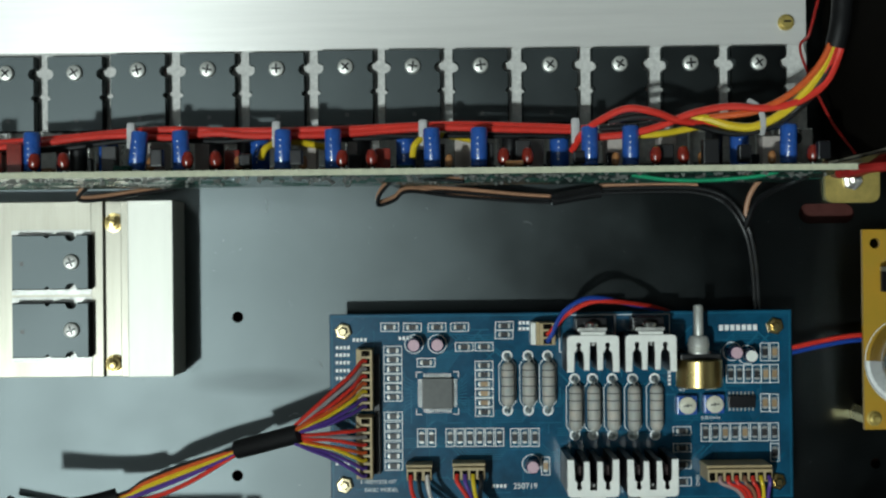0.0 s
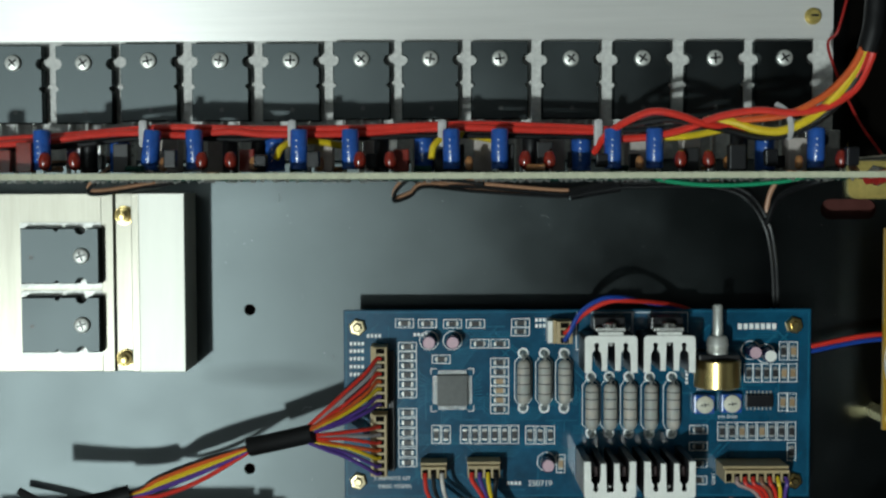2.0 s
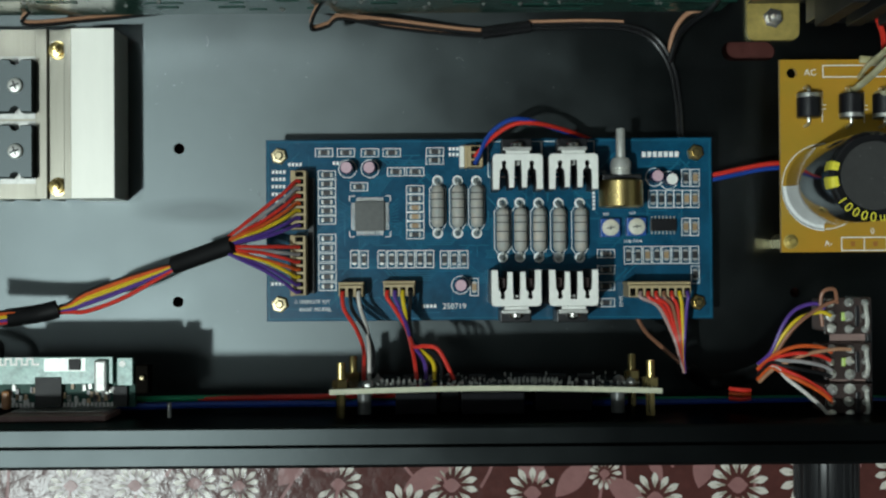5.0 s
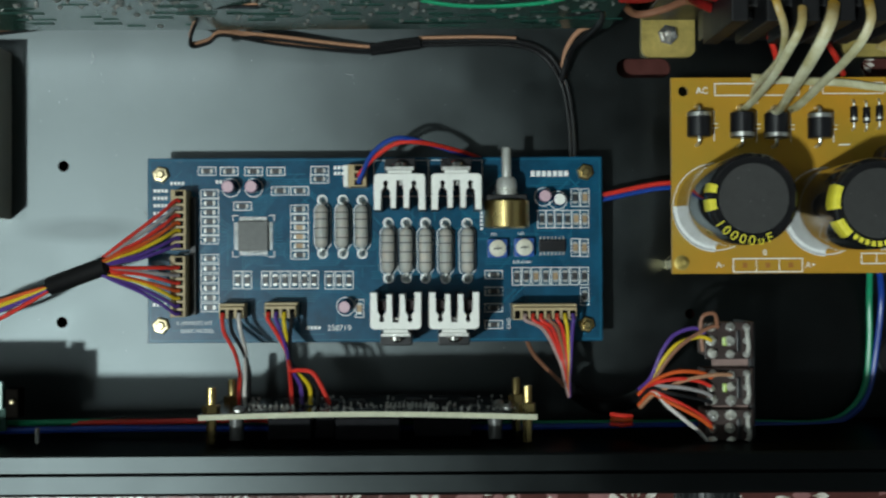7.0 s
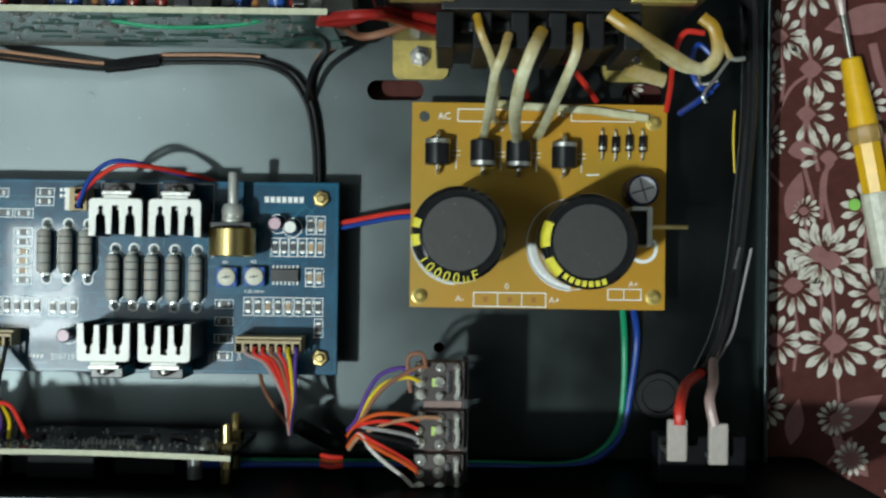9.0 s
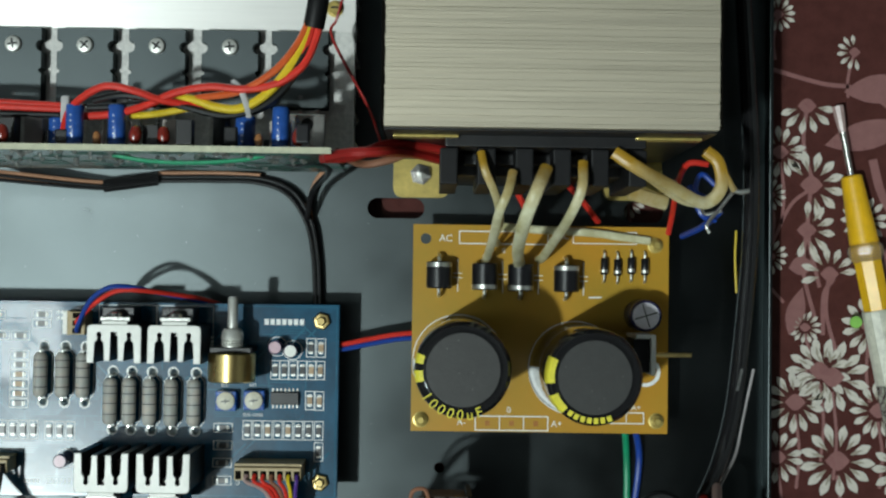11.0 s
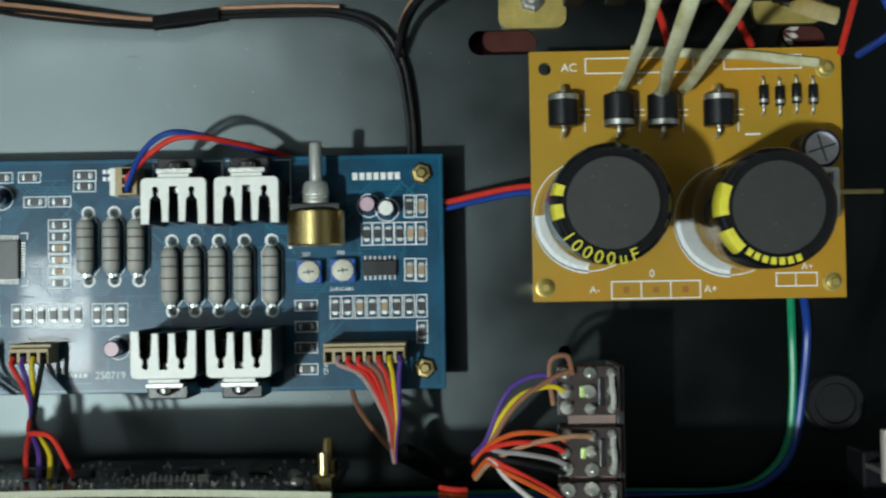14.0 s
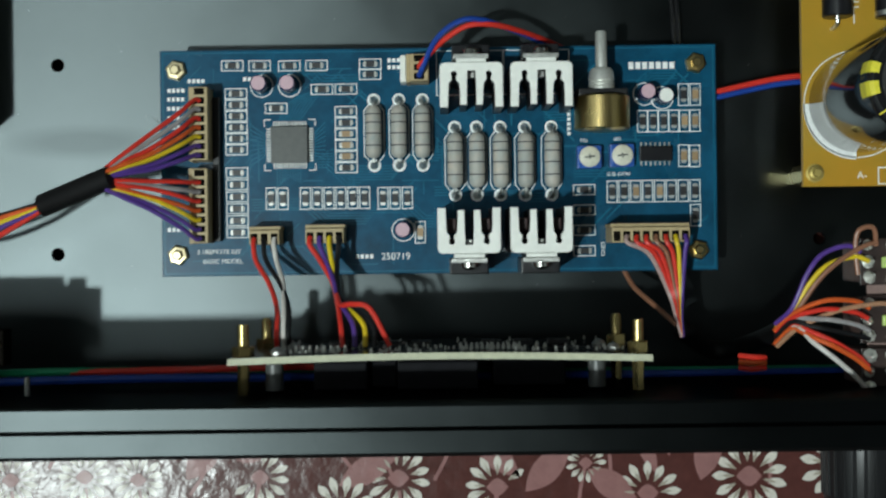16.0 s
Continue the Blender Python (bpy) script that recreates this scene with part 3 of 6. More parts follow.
# cement resistors with domed ends
def power_resistor(x, y0, y1, z=ZB + 3.2, r=2.15):
    ln = y0 - y1
    bm = turned((x, y1, z), (0, 1, 0), [(1.1, 0), (1.75, 0.5), (r, 1.6), (r, ln - 1.6), (1.75, ln - 0.5), (1.1, ln)], seg=18)
    ob = part("power_resistor", bm, M_RES, blue, smooth=True)
    bm = B()
    for q in (0.22, 0.45, 0.66, 0.82):
        lathe(bm, (x, y1 + ln * q, z), (0, 1, 0), [(r + 0.03, 0), (r + 0.03, 0.35)], seg=18)
    part("colour_ring", bm, M_RESBAND, ob)
    bm = B()
    for y, s in ((y0, 1), (y1, -1)):
        tube(bm, [(x, y - s * 0.3, z), (x, y + s * 1.2, z - 0.1), (x, y + s * 1.9, z - 1.2), (x, y + s * 2.0, ZB)], 0.4, seg=6, n=3)
        lathe(bm, (x, y + s * 1.9, ZB), (0, 0, 1), [(1.3, 0), (1.2, 0.4), (0.7, 1.1), (0.4, 1.6)], seg=12)
        ring_line(silk, x, y + s * 1.9, ZS + 0.05, 1.25, 0.5, seg=20)
    part("lead", bm, M_TIN, ob, smooth=True)
    for s in (-1, 1):
        stroke(silk, x + s * 2.7, y1 + 1, x + s * 2.7, y0 - 1, ZS, 0.24)
        for yy, d in ((y0 - 1, 1), (y1 + 1, -1)):
            stroke(silk, x + s * 2.7, yy, x + s * 1.5, yy + d * 1.6, ZS, 0.24)


for x, y in ((53.6, 40.2), (60.4, 40.2), (66.8, 40.1)):
    power_resistor(x, y, y - 14.0)
for x, y in ((75.5, 32.5), (81.4, 32.5), (87.8, 32.4), (94.5, 32.3), (101.7, 32.3)):
    power_resistor(x, y, y - 14.6)

# finned coolers on the transistors: fins reach inwards over the board
M_MAROON = material("dark_maroon_mica", (0.03, 0.010, 0.010), 0.4, vary=0.3, size=2)


def comb_outline(w, deep):
    """Outline of a comb: a back bar, four legs, two keyhole slots and a plain slot between them."""
    bar, pts = 2.0, [(1.2, 0), (w - 1.2, 0), (w - 0.35, 0.35), (w, 1.2), (w, deep)]
    for c, half, key, right, left in ((0.775 * w, 0.095 * w, True, deep, deep - 0.6), (0.5 * w, 0.075 * w, False, deep - 0.6, deep - 0.6), (0.225 * w, 0.095 * w, True, deep - 0.6, deep)):
        pts.append((c + half, right))
        if key:
            pts += [(c + half, bar + 3.4), (c + 0.55, bar + 2.6), (c + 0.55, bar + 1.7), (c + 0.95, bar + 1.1), (c + 0.8, bar + 0.35), (c, bar)]
            pts += [(c - 0.8, bar + 0.35), (c - 0.95, bar + 1.1), (c - 0.55, bar + 1.7), (c - 0.55, bar + 2.6), (c - half, bar + 3.4)]
        else:
            pts += [(c + half, bar), (c - half, bar)]
        pts.append((c - half, left))
    return pts + [(0, deep), (0, 1.2), (0.35, 0.35)]


def prism(pts, z0, z1, bevel=0.18):
    """An upright extrusion with a bare top and coated flanks."""
    bm = B()
    low, top = [bm.verts.new((*p, z0)) for p in pts], [bm.verts.new((*p, z1)) for p in pts]
    N = len(pts)
    for k in range(N):
        bm.faces.new((low[k], low[(k + 1) % N], top[(k + 1) % N], top[k])).material_index = 1
    bm.faces.new(low).material_index = 1
    cap = bm.faces.new(top)
    edges = list(cap.edges)
    bmesh.ops.bevel(bm, geom=edges, offset=bevel, segments=1, affect="EDGES", material=0)
    return bm


def cooler(x0, x1, y_base, s, z_top):
    """An upright extruded comb; its legs point along s * y, with the transistor on its outer face."""
    w = x1 - x0
    yb = y_base - s * 1.4
    root = part("cooler", prism([(x0 + u, yb + s * v) for u, v in comb_outline(w, 11.6)], ZB + 0.4, z_top), [M_WHITE, M_ANOD], blue, "comb-shaped cooler with bare white ends and black flanks")
    mid = (x0 + x1) / 2
    part("back_rib", prism([(mid - 3.9, yb - s * 0.05), (mid + 3.9, yb - s * 0.05), (mid + 3.9, yb - s * 1.1), (mid - 3.9, yb - s * 1.1)], ZB + 0.4, z_top - 0.3), [M_WHITE, M_ANOD], root)
    for a in (0.225, 0.775):
        xm = x0 + w * a
        if s > 0:
            part("mica_strip", boxed(xm - 1.2, yb + s * 5.6, ZB + 0.8, xm + 1.2, yb + s * 9.0, z_top - 5.0, bevel=0.3), M_MAROON, root)
        part("clip_pin", turned((xm, yb + s * 3.1, ZB + 1), (0, 0, 1), [(0.7, 0), (0.7, z_top - ZB - 5), (0.4, z_top - ZB - 4.6), (0, z_top - ZB - 4.6)], seg=10), M_EPOXY, root, smooth=True)
    part("nut", boxed(mid - 0.9, yb + s * 2.1, z_top - 6.0, mid + 0.9, yb + s * 3.6, z_top - 3.0, bevel=0.2), M_SOLDER, root)
    yt = yb - s * 1.15
    tb = part("transistor", boxed(mid - 5, yt, ZB + 4, mid + 5, yt - s * 4.2, z_top - 4.5, bevel=0.4), M_EPOXY, blue)
    part("tab", boxed(mid - 4.6, yt, z_top - 4.6, mid + 4.6, yt - s * 1.2, z_top - 1.0, bevel=0.2), M_SOLDER, tb)
    part("screw", turned((mid, yt - s * 1.2, z_top - 2.6), (0, -s, 0), [(2.4, 0), (2.2, 1.2), (1.0, 1.9), (0, 1.9)], seg=14), M_NICKEL, tb, smooth=True)
    for k in (-1, 0, 1):
        part("lead", boxed(mid + 2.54 * k - 0.4, yt - s * 1.6, ZB, mid + 2.54 * k + 0.4, yt - s * 2.2, ZB + 4), M_SOLDER, tb)
    if s < 0:
        frame_line(silk, x0 - 0.8, y_base - 5, x1 + 0.8, y_base + 7.0, ZS, 0.24)


cooler(71.6, 88.0, 48.2, -1, 32.0)
cooler(89.9, 106.0, 48.2, -1, 32.0)
cooler(70.6, 86.6, 1.6, 1, 39.0)
cooler(89.0, 104.8, 1.6, 1, 39.0)

# volume control lying on its side
px, pz = 114.4, ZB + 9.0
pot = part("volume_control", turned((px, 32.2, pz), (0, 1, 0), [(6.6, 0), (7.3, 0.4), (7.3, 8.6), (6.9, 9.0)], seg=32), M_BRASS, blue, "brass-cased volume control with a grey shaft", smooth=True)
part("mounting_plate", boxed(px - 6.4, 41.2, ZB, px + 6.4, 43.0, pz + 3.5, bevel=0.3), M_BLACK, pot)
part("bushing", turned((px, 43.0, pz), (0, 1, 0), [(3.5, 0), (3.5, 0.4), (3.1, 0.6), (3.5, 0.9), (3.1, 1.3), (3.5, 1.7), (3.1, 2.1), (3.5, 2.5), (3.2, 4.6), (2.6, 5.6)], seg=18), M_SCREW, pot, smooth=True)
part("shaft", turned((px, 48.6, pz), (0, 1, 0), [(1.55, 0), (1.55, 9.4), (1.2, 9.9), (0, 9.9)], seg=14), M_SCREW, pot, smooth=True)
for k in (-5, 0, 5):
    part("lug", boxed(px + k - 0.6, 35, ZB, px + k + 0.6, 35.6, pz - 5), M_SOLDER, pot)

# small electrolytics with pale tops
for x, y in ((23.2, 46.3), (30.8, 46.3), (61.2, 6.7), (127.2, 42.8), (132.0, 41.7)):
    c = part("electrolytic_capacitor", turned((x, y, ZB), (0, 0, 1), [(2.1, 0), (2.2, 0.3), (2.2, 6.2), (1.9, 6.6)], seg=18), M_DARKFILM, blue, smooth=True)
    part("capacitor_top", turned((x, y, ZB + 6.55), (0, 0, 1), [(1.9, 0), (1.85, 0.12), (0, 0.12)], seg=18), M_PINK if x < 130 else M_WHITE, c)
    ring_line(silk, x, y, ZS, 2.9, 0.24)
# trimmers
M_ROTOR = material("cream_rotor", (0.62, 0.60, 0.50), 0.45, vary=0.15, size=1.2)
for x, y in ((111.7, 25.7), (120.5, 26.0)):
    c = part("trimmer", boxed(x - 3.3, y - 3.1, ZB, x + 3.3, y + 3.1, ZB + 3.2, bevel=0.5), M_CAPBLUE, blue, "blue trimmer with a white slotted rotor")
    part("rotor", turned((x, y, ZB + 3.2), (0, 0, 1), [(2.8, 0), (2.8, 0.8), (2.5, 1.0), (0, 1.0)], seg=20), M_ROTOR, c, smooth=True)
    bm = B()
    for a, q, wd in ((0.1, 1.2, 0.45), (1.67, 0.5, 0.4)):
        stroke(bm, x - q * math.cos(a), y - q * math.sin(a), x + q * math.cos(a), y + q * math.sin(a), ZB + 4.25, wd)
    part("slot", bm, M_CHIP, c)

# plug-in connectors, open side up
# near-black for the shade in pin holes, the flank sheets and the lead socket
M_NEARBLACK = material("near_black", (0.006, 0.005, 0.004), 0.8, ior=1.1)


def connector(x0, y0, x1, y1, pins, along_x, z=ZB + 8.6):
    c = part("connector", boxed(x0, y0, ZB, x1, y1, z, bevel=0.3), M_CREAM, blue, "cream plug housing with crimped wires")
    at = []
    for k in range(pins):
        q = (k + 0.5) / pins
        x, y = (x0 + (x1 - x0) * q, y0 + (y1 - y0) * 0.42) if along_x else (x0 + (x1 - x0) * 0.5, y1 + (y0 - y1) * q)
        a, b = (0.9, 1.3) if along_x else (1.35, 0.85)
        # the hole's inner shade is a near-black block set into the top
        part("pin_hole", boxed(x - a, y - b, z - 0.4, x + a, y + b, z + 0.04), M_NEARBLACK, c)
        at.append((x, y, z))
    if along_x:
        part("back_wall", boxed(x0 - 0.2, y1 + 0.03, ZB, x1 + 0.2, y1 + 1.0, z - 1.4, bevel=0.2), M_CREAM, c)
    else:
        part("back_wall", boxed(x0 - 1.0, y0 - 0.2, ZB, x0 - 0.03, y1 + 0.2, z - 1.6, bevel=0.2), M_CREAM, c)
    return at


xa, ya = 5.7, 45.2
xb, yb = 10.0, 25.8
PINS_A = connector(xa, yb, xb, ya, 8, False)
xa, ya = 5.5, 23.6
xb, yb = 9.8, 3.8
PINS_B = connector(xa, yb, xb, ya, 8, False)
# low black strip added to widen the shadow beside the connectors
part("pin_header", boxed(xb + 0.3, yb + 0.5, ZB, xb + 2.2, ya + 19.5, ZB + 2.6, bevel=0.2), M_BLACK, blue)
xa, ya = 20.6, 7.0
xb, yb = 28.6, 3.2
PINS_C = connector(xa, yb, xb, ya, 3, True)
xa, ya = 35.5, 7.3
xb, yb = 45.7, 3.3
PINS_D = connector(xa, yb, xb, ya, 4, True)
xa, ya = 116.2, 6.5
xb, yb = 136.6, 2.5
PINS_E = connector(xa, yb, xb, ya, 8, True, z=28.0)
xa, ya = 63.7, 53.2
xb, yb = 68.7, 46.1
PINS_F = connector(xa, yb, xb, ya, 3, False)
part("connector_wall", boxed(xa - 2.6, yb, ZB, xa - 1.1, ya, ZB + 6.5, bevel=0.2), M_WHITE, blue)

# printing on the board
for k in range(7):
    x, y = 123.0, 49.6
    box(silk, x + 1.85 * k, y, ZB + 0.01, x + 1.85 * k + 1.35, y + 1.9, ZS)
for x, y in ((-2.4, 44.8), (-2.5, 42.4), (-2.5, 39.9), (-2.5, 37.3), (-2.5, 34.8), (-2.8, 7.0), (3.1, 47.3), (18.2, 47.7), (57.5, 52.3), (57.5, 50.4), (48.3, -0.9)):
    for k in range(4):
        quad(silk, [(x + 1.25 * k, y), (x + 1.25 * k + 0.85, y), (x + 1.25 * k + 0.85, y + 1.1), (x + 1.25 * k, y + 1.1)], ZS)
for k in range(11):
    x, y = 106.1, 45.8
    quad(silk, [(x, y - 1.3 * k), (x + 0.9, y - 1.3 * k), (x + 0.9, y - 1.3 * k - 0.9), (x, y - 1.3 * k - 0.9)], ZS)
tagged(part("silkscreen", silk, M_SILK, blue), kind="stuff")
lettering("250719", 55.1, -1.3, ZS, 1.9, M_SILK, blue)
lettering("5.1REMOTE KIT", 5.1, 0.8, ZS, 1.25, M_SILK, blue)
lettering("BASIC MODEL", 6.6, -1.8, ZS, 1.25, M_SILK, blue)
lettering("SUB-GAIN", 116.7, 20.7, ZS, 1.0, M_SILK, blue)
lettering("503", 109.6, 29.9, ZS, 1.0, M_SILK, blue)
lettering("503", 118.6, 30.2, ZS, 1.0, M_SILK, blue)
lettering("GND", 116.0, -1.1, ZS, 1.2, M_SILK, blue, rz=90)

# ---- amber supply board ----
amber = thing("power_supply_board", (210, 49, 0), "amber rectifier board with two large black capacitors", "circuit board")
ZY = 17.0
ZP = ZY + 0.06
bm = B()
sheet_with_holes(bm, 169.7, 250.6, 17.0, 82.1, ZY - 1.6, ZY, [(173.7, 77.6, 1.7, 0)])
box(bm, 169.7, 16.98, ZY - 1.6, 250.6, 17.0, ZY)
box(bm, 169.68, 17.0, ZY - 1.6, 169.7, 82.1, ZY)
box(bm, 250.6, 17.0, ZY - 1.6, 250.62, 82.1, ZY)
bmesh.ops.remove_doubles(bm, verts=bm.verts, dist=0.001)
part("substrate", bm, M_YELPCB, amber)
for x, y in ((246.3, 76.4), (247.0, 21.0), (172.8, 20.6)):
    st = part("standoff", turned((x, y, 0), (0, 0, 1), [(2.9, 0), (2.9, ZY - 1.6)], seg=6), M_BRASS, amber)
    part("screw", turned((x, y, ZY), (0, 0, 1), [(2.5, 0), (2.5, 0.3), (2.0, 0.4), (1.9, 1.6), (1.2, 2.0), (1.0, 3.0), (0, 3.0)], seg=16), M_ZINC, st, smooth=True)
pr = B()
for n, (x, y) in enumerate(((184.8, 39.5), (221.4, 37.9))):
    r = 13.6
    bm = turned((x, y, ZY), (0, 0, 1), [(r - 0.4, 0), (r, 0.8), (r, 44.6), (r - 0.5, 46.0), (r - 1.3, 46.6), (r - 2.6, 46.5)], seg=48)
    c = part("reservoir_capacitor", bm, M_CAPCOAT, amber, "tall black capacitor with yellow lettering", smooth=True)
    part("capacitor_top", turned((x, y, ZY + 46.35), (0, 0, 1), [(r - 3.2, 0), (r - 3.3, 0.3), (0, 0.3)], seg=40), M_CAPTOP, c)
    part("sleeve_rim", turned((x, y, ZY + 46.3), (0, 0, 1), [(r - 2.4, 0), (r - 2.5, 0.35), (r - 3.1, 0.4), (r - 3.2, 0)], seg=40), M_CAPCOAT, c)
    # yellow marking that wraps over the shoulder
    for a0, a1 in ((((160, 172), (181, 196)) if n == 0 else ((155, 188), (203, 228)))):
        bm = B()
        for k in range(6):
            p, q = radians(a0 + (a1 - a0) * k / 6), radians(a0 + (a1 - a0) * (k + 1) / 6)
            for (ra, za), (rb, zb) in (((r + 0.04, 41.0), (r + 0.04, 44.6)), ((r + 0.04, 44.6), (r - 0.45, 46.05)), ((r - 0.45, 46.05), (r - 1.3, 46.66)), ((r - 1.3, 46.66), (r - 2.4, 46.68))):
                bm.faces.new([bm.verts.new((x + R * math.cos(w), y + R * math.sin(w), ZY + Z)) for R, w, Z in ((ra, p, za), (ra, q, za), (rb, q, zb), (rb, p, zb))])
        part("yellow_mark", bm, M_YELINK, c)
    word = "10000uF" if n == 0 else ""
    for k, ch in enumerate(word):
        w = radians(212 + 12.5 * k)
        lettering(ch, x + (r + 0.15) * math.cos(w), y + (r + 0.15) * math.sin(w), ZY + 46.75, 2.9, M_YELINK, c, rz=212 + 12.5 * k + 90)
    if n:
        for k in range(7):
            bm = B()
            w = radians(236 + 9 * k)
            e, f = Vector((math.cos(w), math.sin(w))), Vector((-math.sin(w), math.cos(w)))
            p = Vector((x, y)) + e * (r - 1.6)
            quad(bm, [p - e * 0.8 - f * 0.7, p + e * 0.8 - f * 0.7, p + e * 0.8 + f * 0.6, p - e * 0.8 + f * 0.6], ZY + 46.75)
            part("yellow_mark", bm, M_YELINK, c)
    ring_line(pr, x - 0.3, y - 0.3, ZP, 14.3, 0.3)
    ring_line(pr, x - 0.2, y - 0.6, ZP, 12.6, 2.2, 178, 268)
for n, (x, y) in enumerate(((178.0, 66.1), (192.2, 65.8), (203.5, 65.6), (217.8, 65.5))):
    up = n in (0, 3)
    s = 1 if up else -1
    d = part("rectifier_diode", turned((x, y - s * 4.2, ZY + 4.4), (0, s, 0), [(3.6, 0), (4.0, 0.35), (4.0, 8.0), (3.6, 8.4)], seg=24), M_EPOXY, amber, smooth=True)
    part("silver_band", turned((x, y + s * 2.5, ZY + 4.4), (0, s, 0), [(4.04, 0), (4.04, 1.35)], seg=24), M_TIN, d, smooth=True)
    for t in (-1, 1):
        part("lead", wire([(x, y + t * 4.0, ZY + 4.4), (x, y + t * 5.6, ZY + 4.3), (x, y + t * 6.4, ZY + 2.5), (x, y + t * 6.5, ZY)], 0.6, n=4), M_TIN, d, smooth=True)
    px0 = x + 5.9
    stroke(pr, px0, y - 5, px0, y - 0.9, ZP, 0.3)
    stroke(pr, px0, y + 5, px0, y + 0.9, ZP, 0.3)
    stroke(pr, px0 - 1.2, y - 0.7, px0 + 1.2, y - 0.7, ZP, 0.3)
    stroke(pr, px0 - 1.2, y + 0.7, px0 + 1.2, y + 0.7, ZP, 0.3)
for x, y in ((230.0, 69.5), (234.2, 69.2), (238.5, 69.8), (242.8, 69.5)):
    d = part("small_diode", turned((x, y - 2.6, ZY + 1.5), (0, 1, 0), [(1.0, 0), (1.2, 0.3), (1.2, 4.9), (1.0, 5.2)], seg=14), M_EPOXY, amber, smooth=True)
    part("silver_band", turned((x, y - 1.9, ZY + 1.5), (0, 1, 0), [(1.23, 0), (1.23, 0.9)], seg=14), M_TIN, d)
    part("lead", wire([(x, y + 5, ZY), (x, y + 4.4, ZY + 1.4), (x, y + 2.4, ZY + 1.5), (x, y - 2.4, ZY + 1.5), (x, y - 4.4, ZY + 1.4), (x, y - 5, ZY)], 0.35, n=4), M_TIN, d)
M_LACQALU = material("lacquered_aluminium", (0.78, 0.75, 0.80), 0.35, 0.1, vary=0.1, size=1.5)
c = part("filter_capacitor", turned((241.4, 54.4, ZY), (0, 0, 1), [(4.8, 0), (5.0, 0.4), (5.0, 11.8), (4.6, 12.5), (4.1, 12.6)], seg=28), M_DARKFILM, amber, smooth=True)
part("capacitor_top", turned((241.4, 54.4, ZY + 12.62), (0, 0, 1), [(4.1, 0), (4.0, 0.2), (0, 0.2)], seg=24), M_LACQALU, c)
bm = B()
for a in (0.3, 0.3 + math.pi / 2):
    stroke(bm, 241.4 - 3.4 * math.cos(a), 54.4 - 3.4 * math.sin(a), 241.4 + 3.4 * math.cos(a), 54.4 + 3.4 * math.sin(a), ZY + 12.86, 0.45)
part("vent_cross", bm, M_CHIP, c)
# upright regulator with a bent metal clip
rg = part("regulator", boxed(236.6, 37.4, ZY + 4, 241.4, 47.6, ZY + 19, bevel=0.4), M_EPOXY, amber)
bm = B()
box(bm, 241.5, 36.8, ZY + 2, 243.0, 48.4, ZY + 21, bevel=0.2)
box(bm, 237.0, 47.7, ZY + 2, 243.0, 48.9, ZY + 20.5, bevel=0.2)
part("clip", bm, M_WHITE, rg, "pale folded metal clip")
part("screw", wire([(243, 42.9, 36), (248, 42.9, 36), (254, 42.9, 35.8)], 0.75, n=3), M_BRASS, rg, smooth=True)
for k in (-2.5, 0, 2.5):
    part("lead", boxed(238.8, 42.5 + k - 0.4, ZY, 239.3, 42.5 + k + 0.4, ZY + 4), M_SOLDER, rg)
ring_line(pr, 243.5, 36.5, ZP, 3.6, 1.2, 180, 400)

# printing
xa, ya = 190.0, 21.9
xb, yb = 212.9, 17.5
frame_line(pr, xa, yb, xb, ya, ZP, 0.35)
pads = B()
for k in range(3):
    q = xa + (xb - xa) * (k + 0.5) / 3
    box(pads, q - 0.75, (ya + yb) / 2 - 0.8, ZY + 0.01, q + 0.75, (ya + yb) / 2 + 0.8, ZP)
    if k:
        stroke(pr, xa + (xb - xa) * k / 3, ya, xa + (xb - xa) * k / 3, yb, ZP, 0.3)
part("copper_pad", pads, M_ORANGEPAD, amber)
xa2, ya2 = 232.6, 23.5
frame_line(pr, xa2, ya2 - 3.4, xa2 + 10.5, ya2, ZP, 0.35)
stroke(pr, xa2 + 5, ya2 - 3.4, xa2 + 5, ya2, ZP, 0.3)
xa3, ya3 = 184.3, 80.1
frame_line(pr, xa3, ya3 - 3.9, xa3 + 28, ya3, ZP, 0.35)
frame_line(pr, xa3 + 36, ya3 - 3.4, xa3 + 56, ya3 + 0.2, ZP, 0.3)
stroke(pr, 225.6, 59.6, 229.1, 59.7, ZP, 0.5)
part("silkscreen", pr, M_SILK, amber)
lettering("AC", 177.9, 76.8, ZP, 2.2, M_SILK, amber)
lettering("A-", 184.2, 19.0, ZP, 2.0, M_SILK, amber)
lettering("A+", 213.9, 18.8, ZP, 2.0, M_SILK, amber)
lettering("0", 199.8, 23.0, ZP, 2.0, M_SILK, amber)
lettering("A+", 239.1, 24.3, ZP, 1.8, M_SILK, amber)
lettering("0", 197.7, 73.3, ZP, 1.6, M_SILK, amber)
lettering("AC", 215.6, 78.0, ZP, 1.7, M_SILK, amber)

# ---- output stage: heat sink with twelve transistors ----
ZH = 22.0
sink = thing("heat_sink", (10, 135, 0), "long brushed aluminium heat sink with twelve power transistors", "heat sink")
part("plate", boxed(-146, 104.6, ZH - 5, 150.8, 174.0, ZH, bevel=0.25), M_ALU, sink)
for k in range(7):
    part("fin", boxed(-146, 106 + 9.3 * k, 0, 150.8, 108 + 9.3 * k, ZH - 5.02), M_ALU, sink)
part("mica_sheet", boxed(-145.6, 104.8, ZH, 150.4, 141.6, ZH + 0.35), material("greased_mica", (0.66, 0.65, 0.62), 0.45, vary=0.22, size=1.6, bump=0.3, bump_size=0.8, ior=1.6), sink, "grey greased insulating sheet")


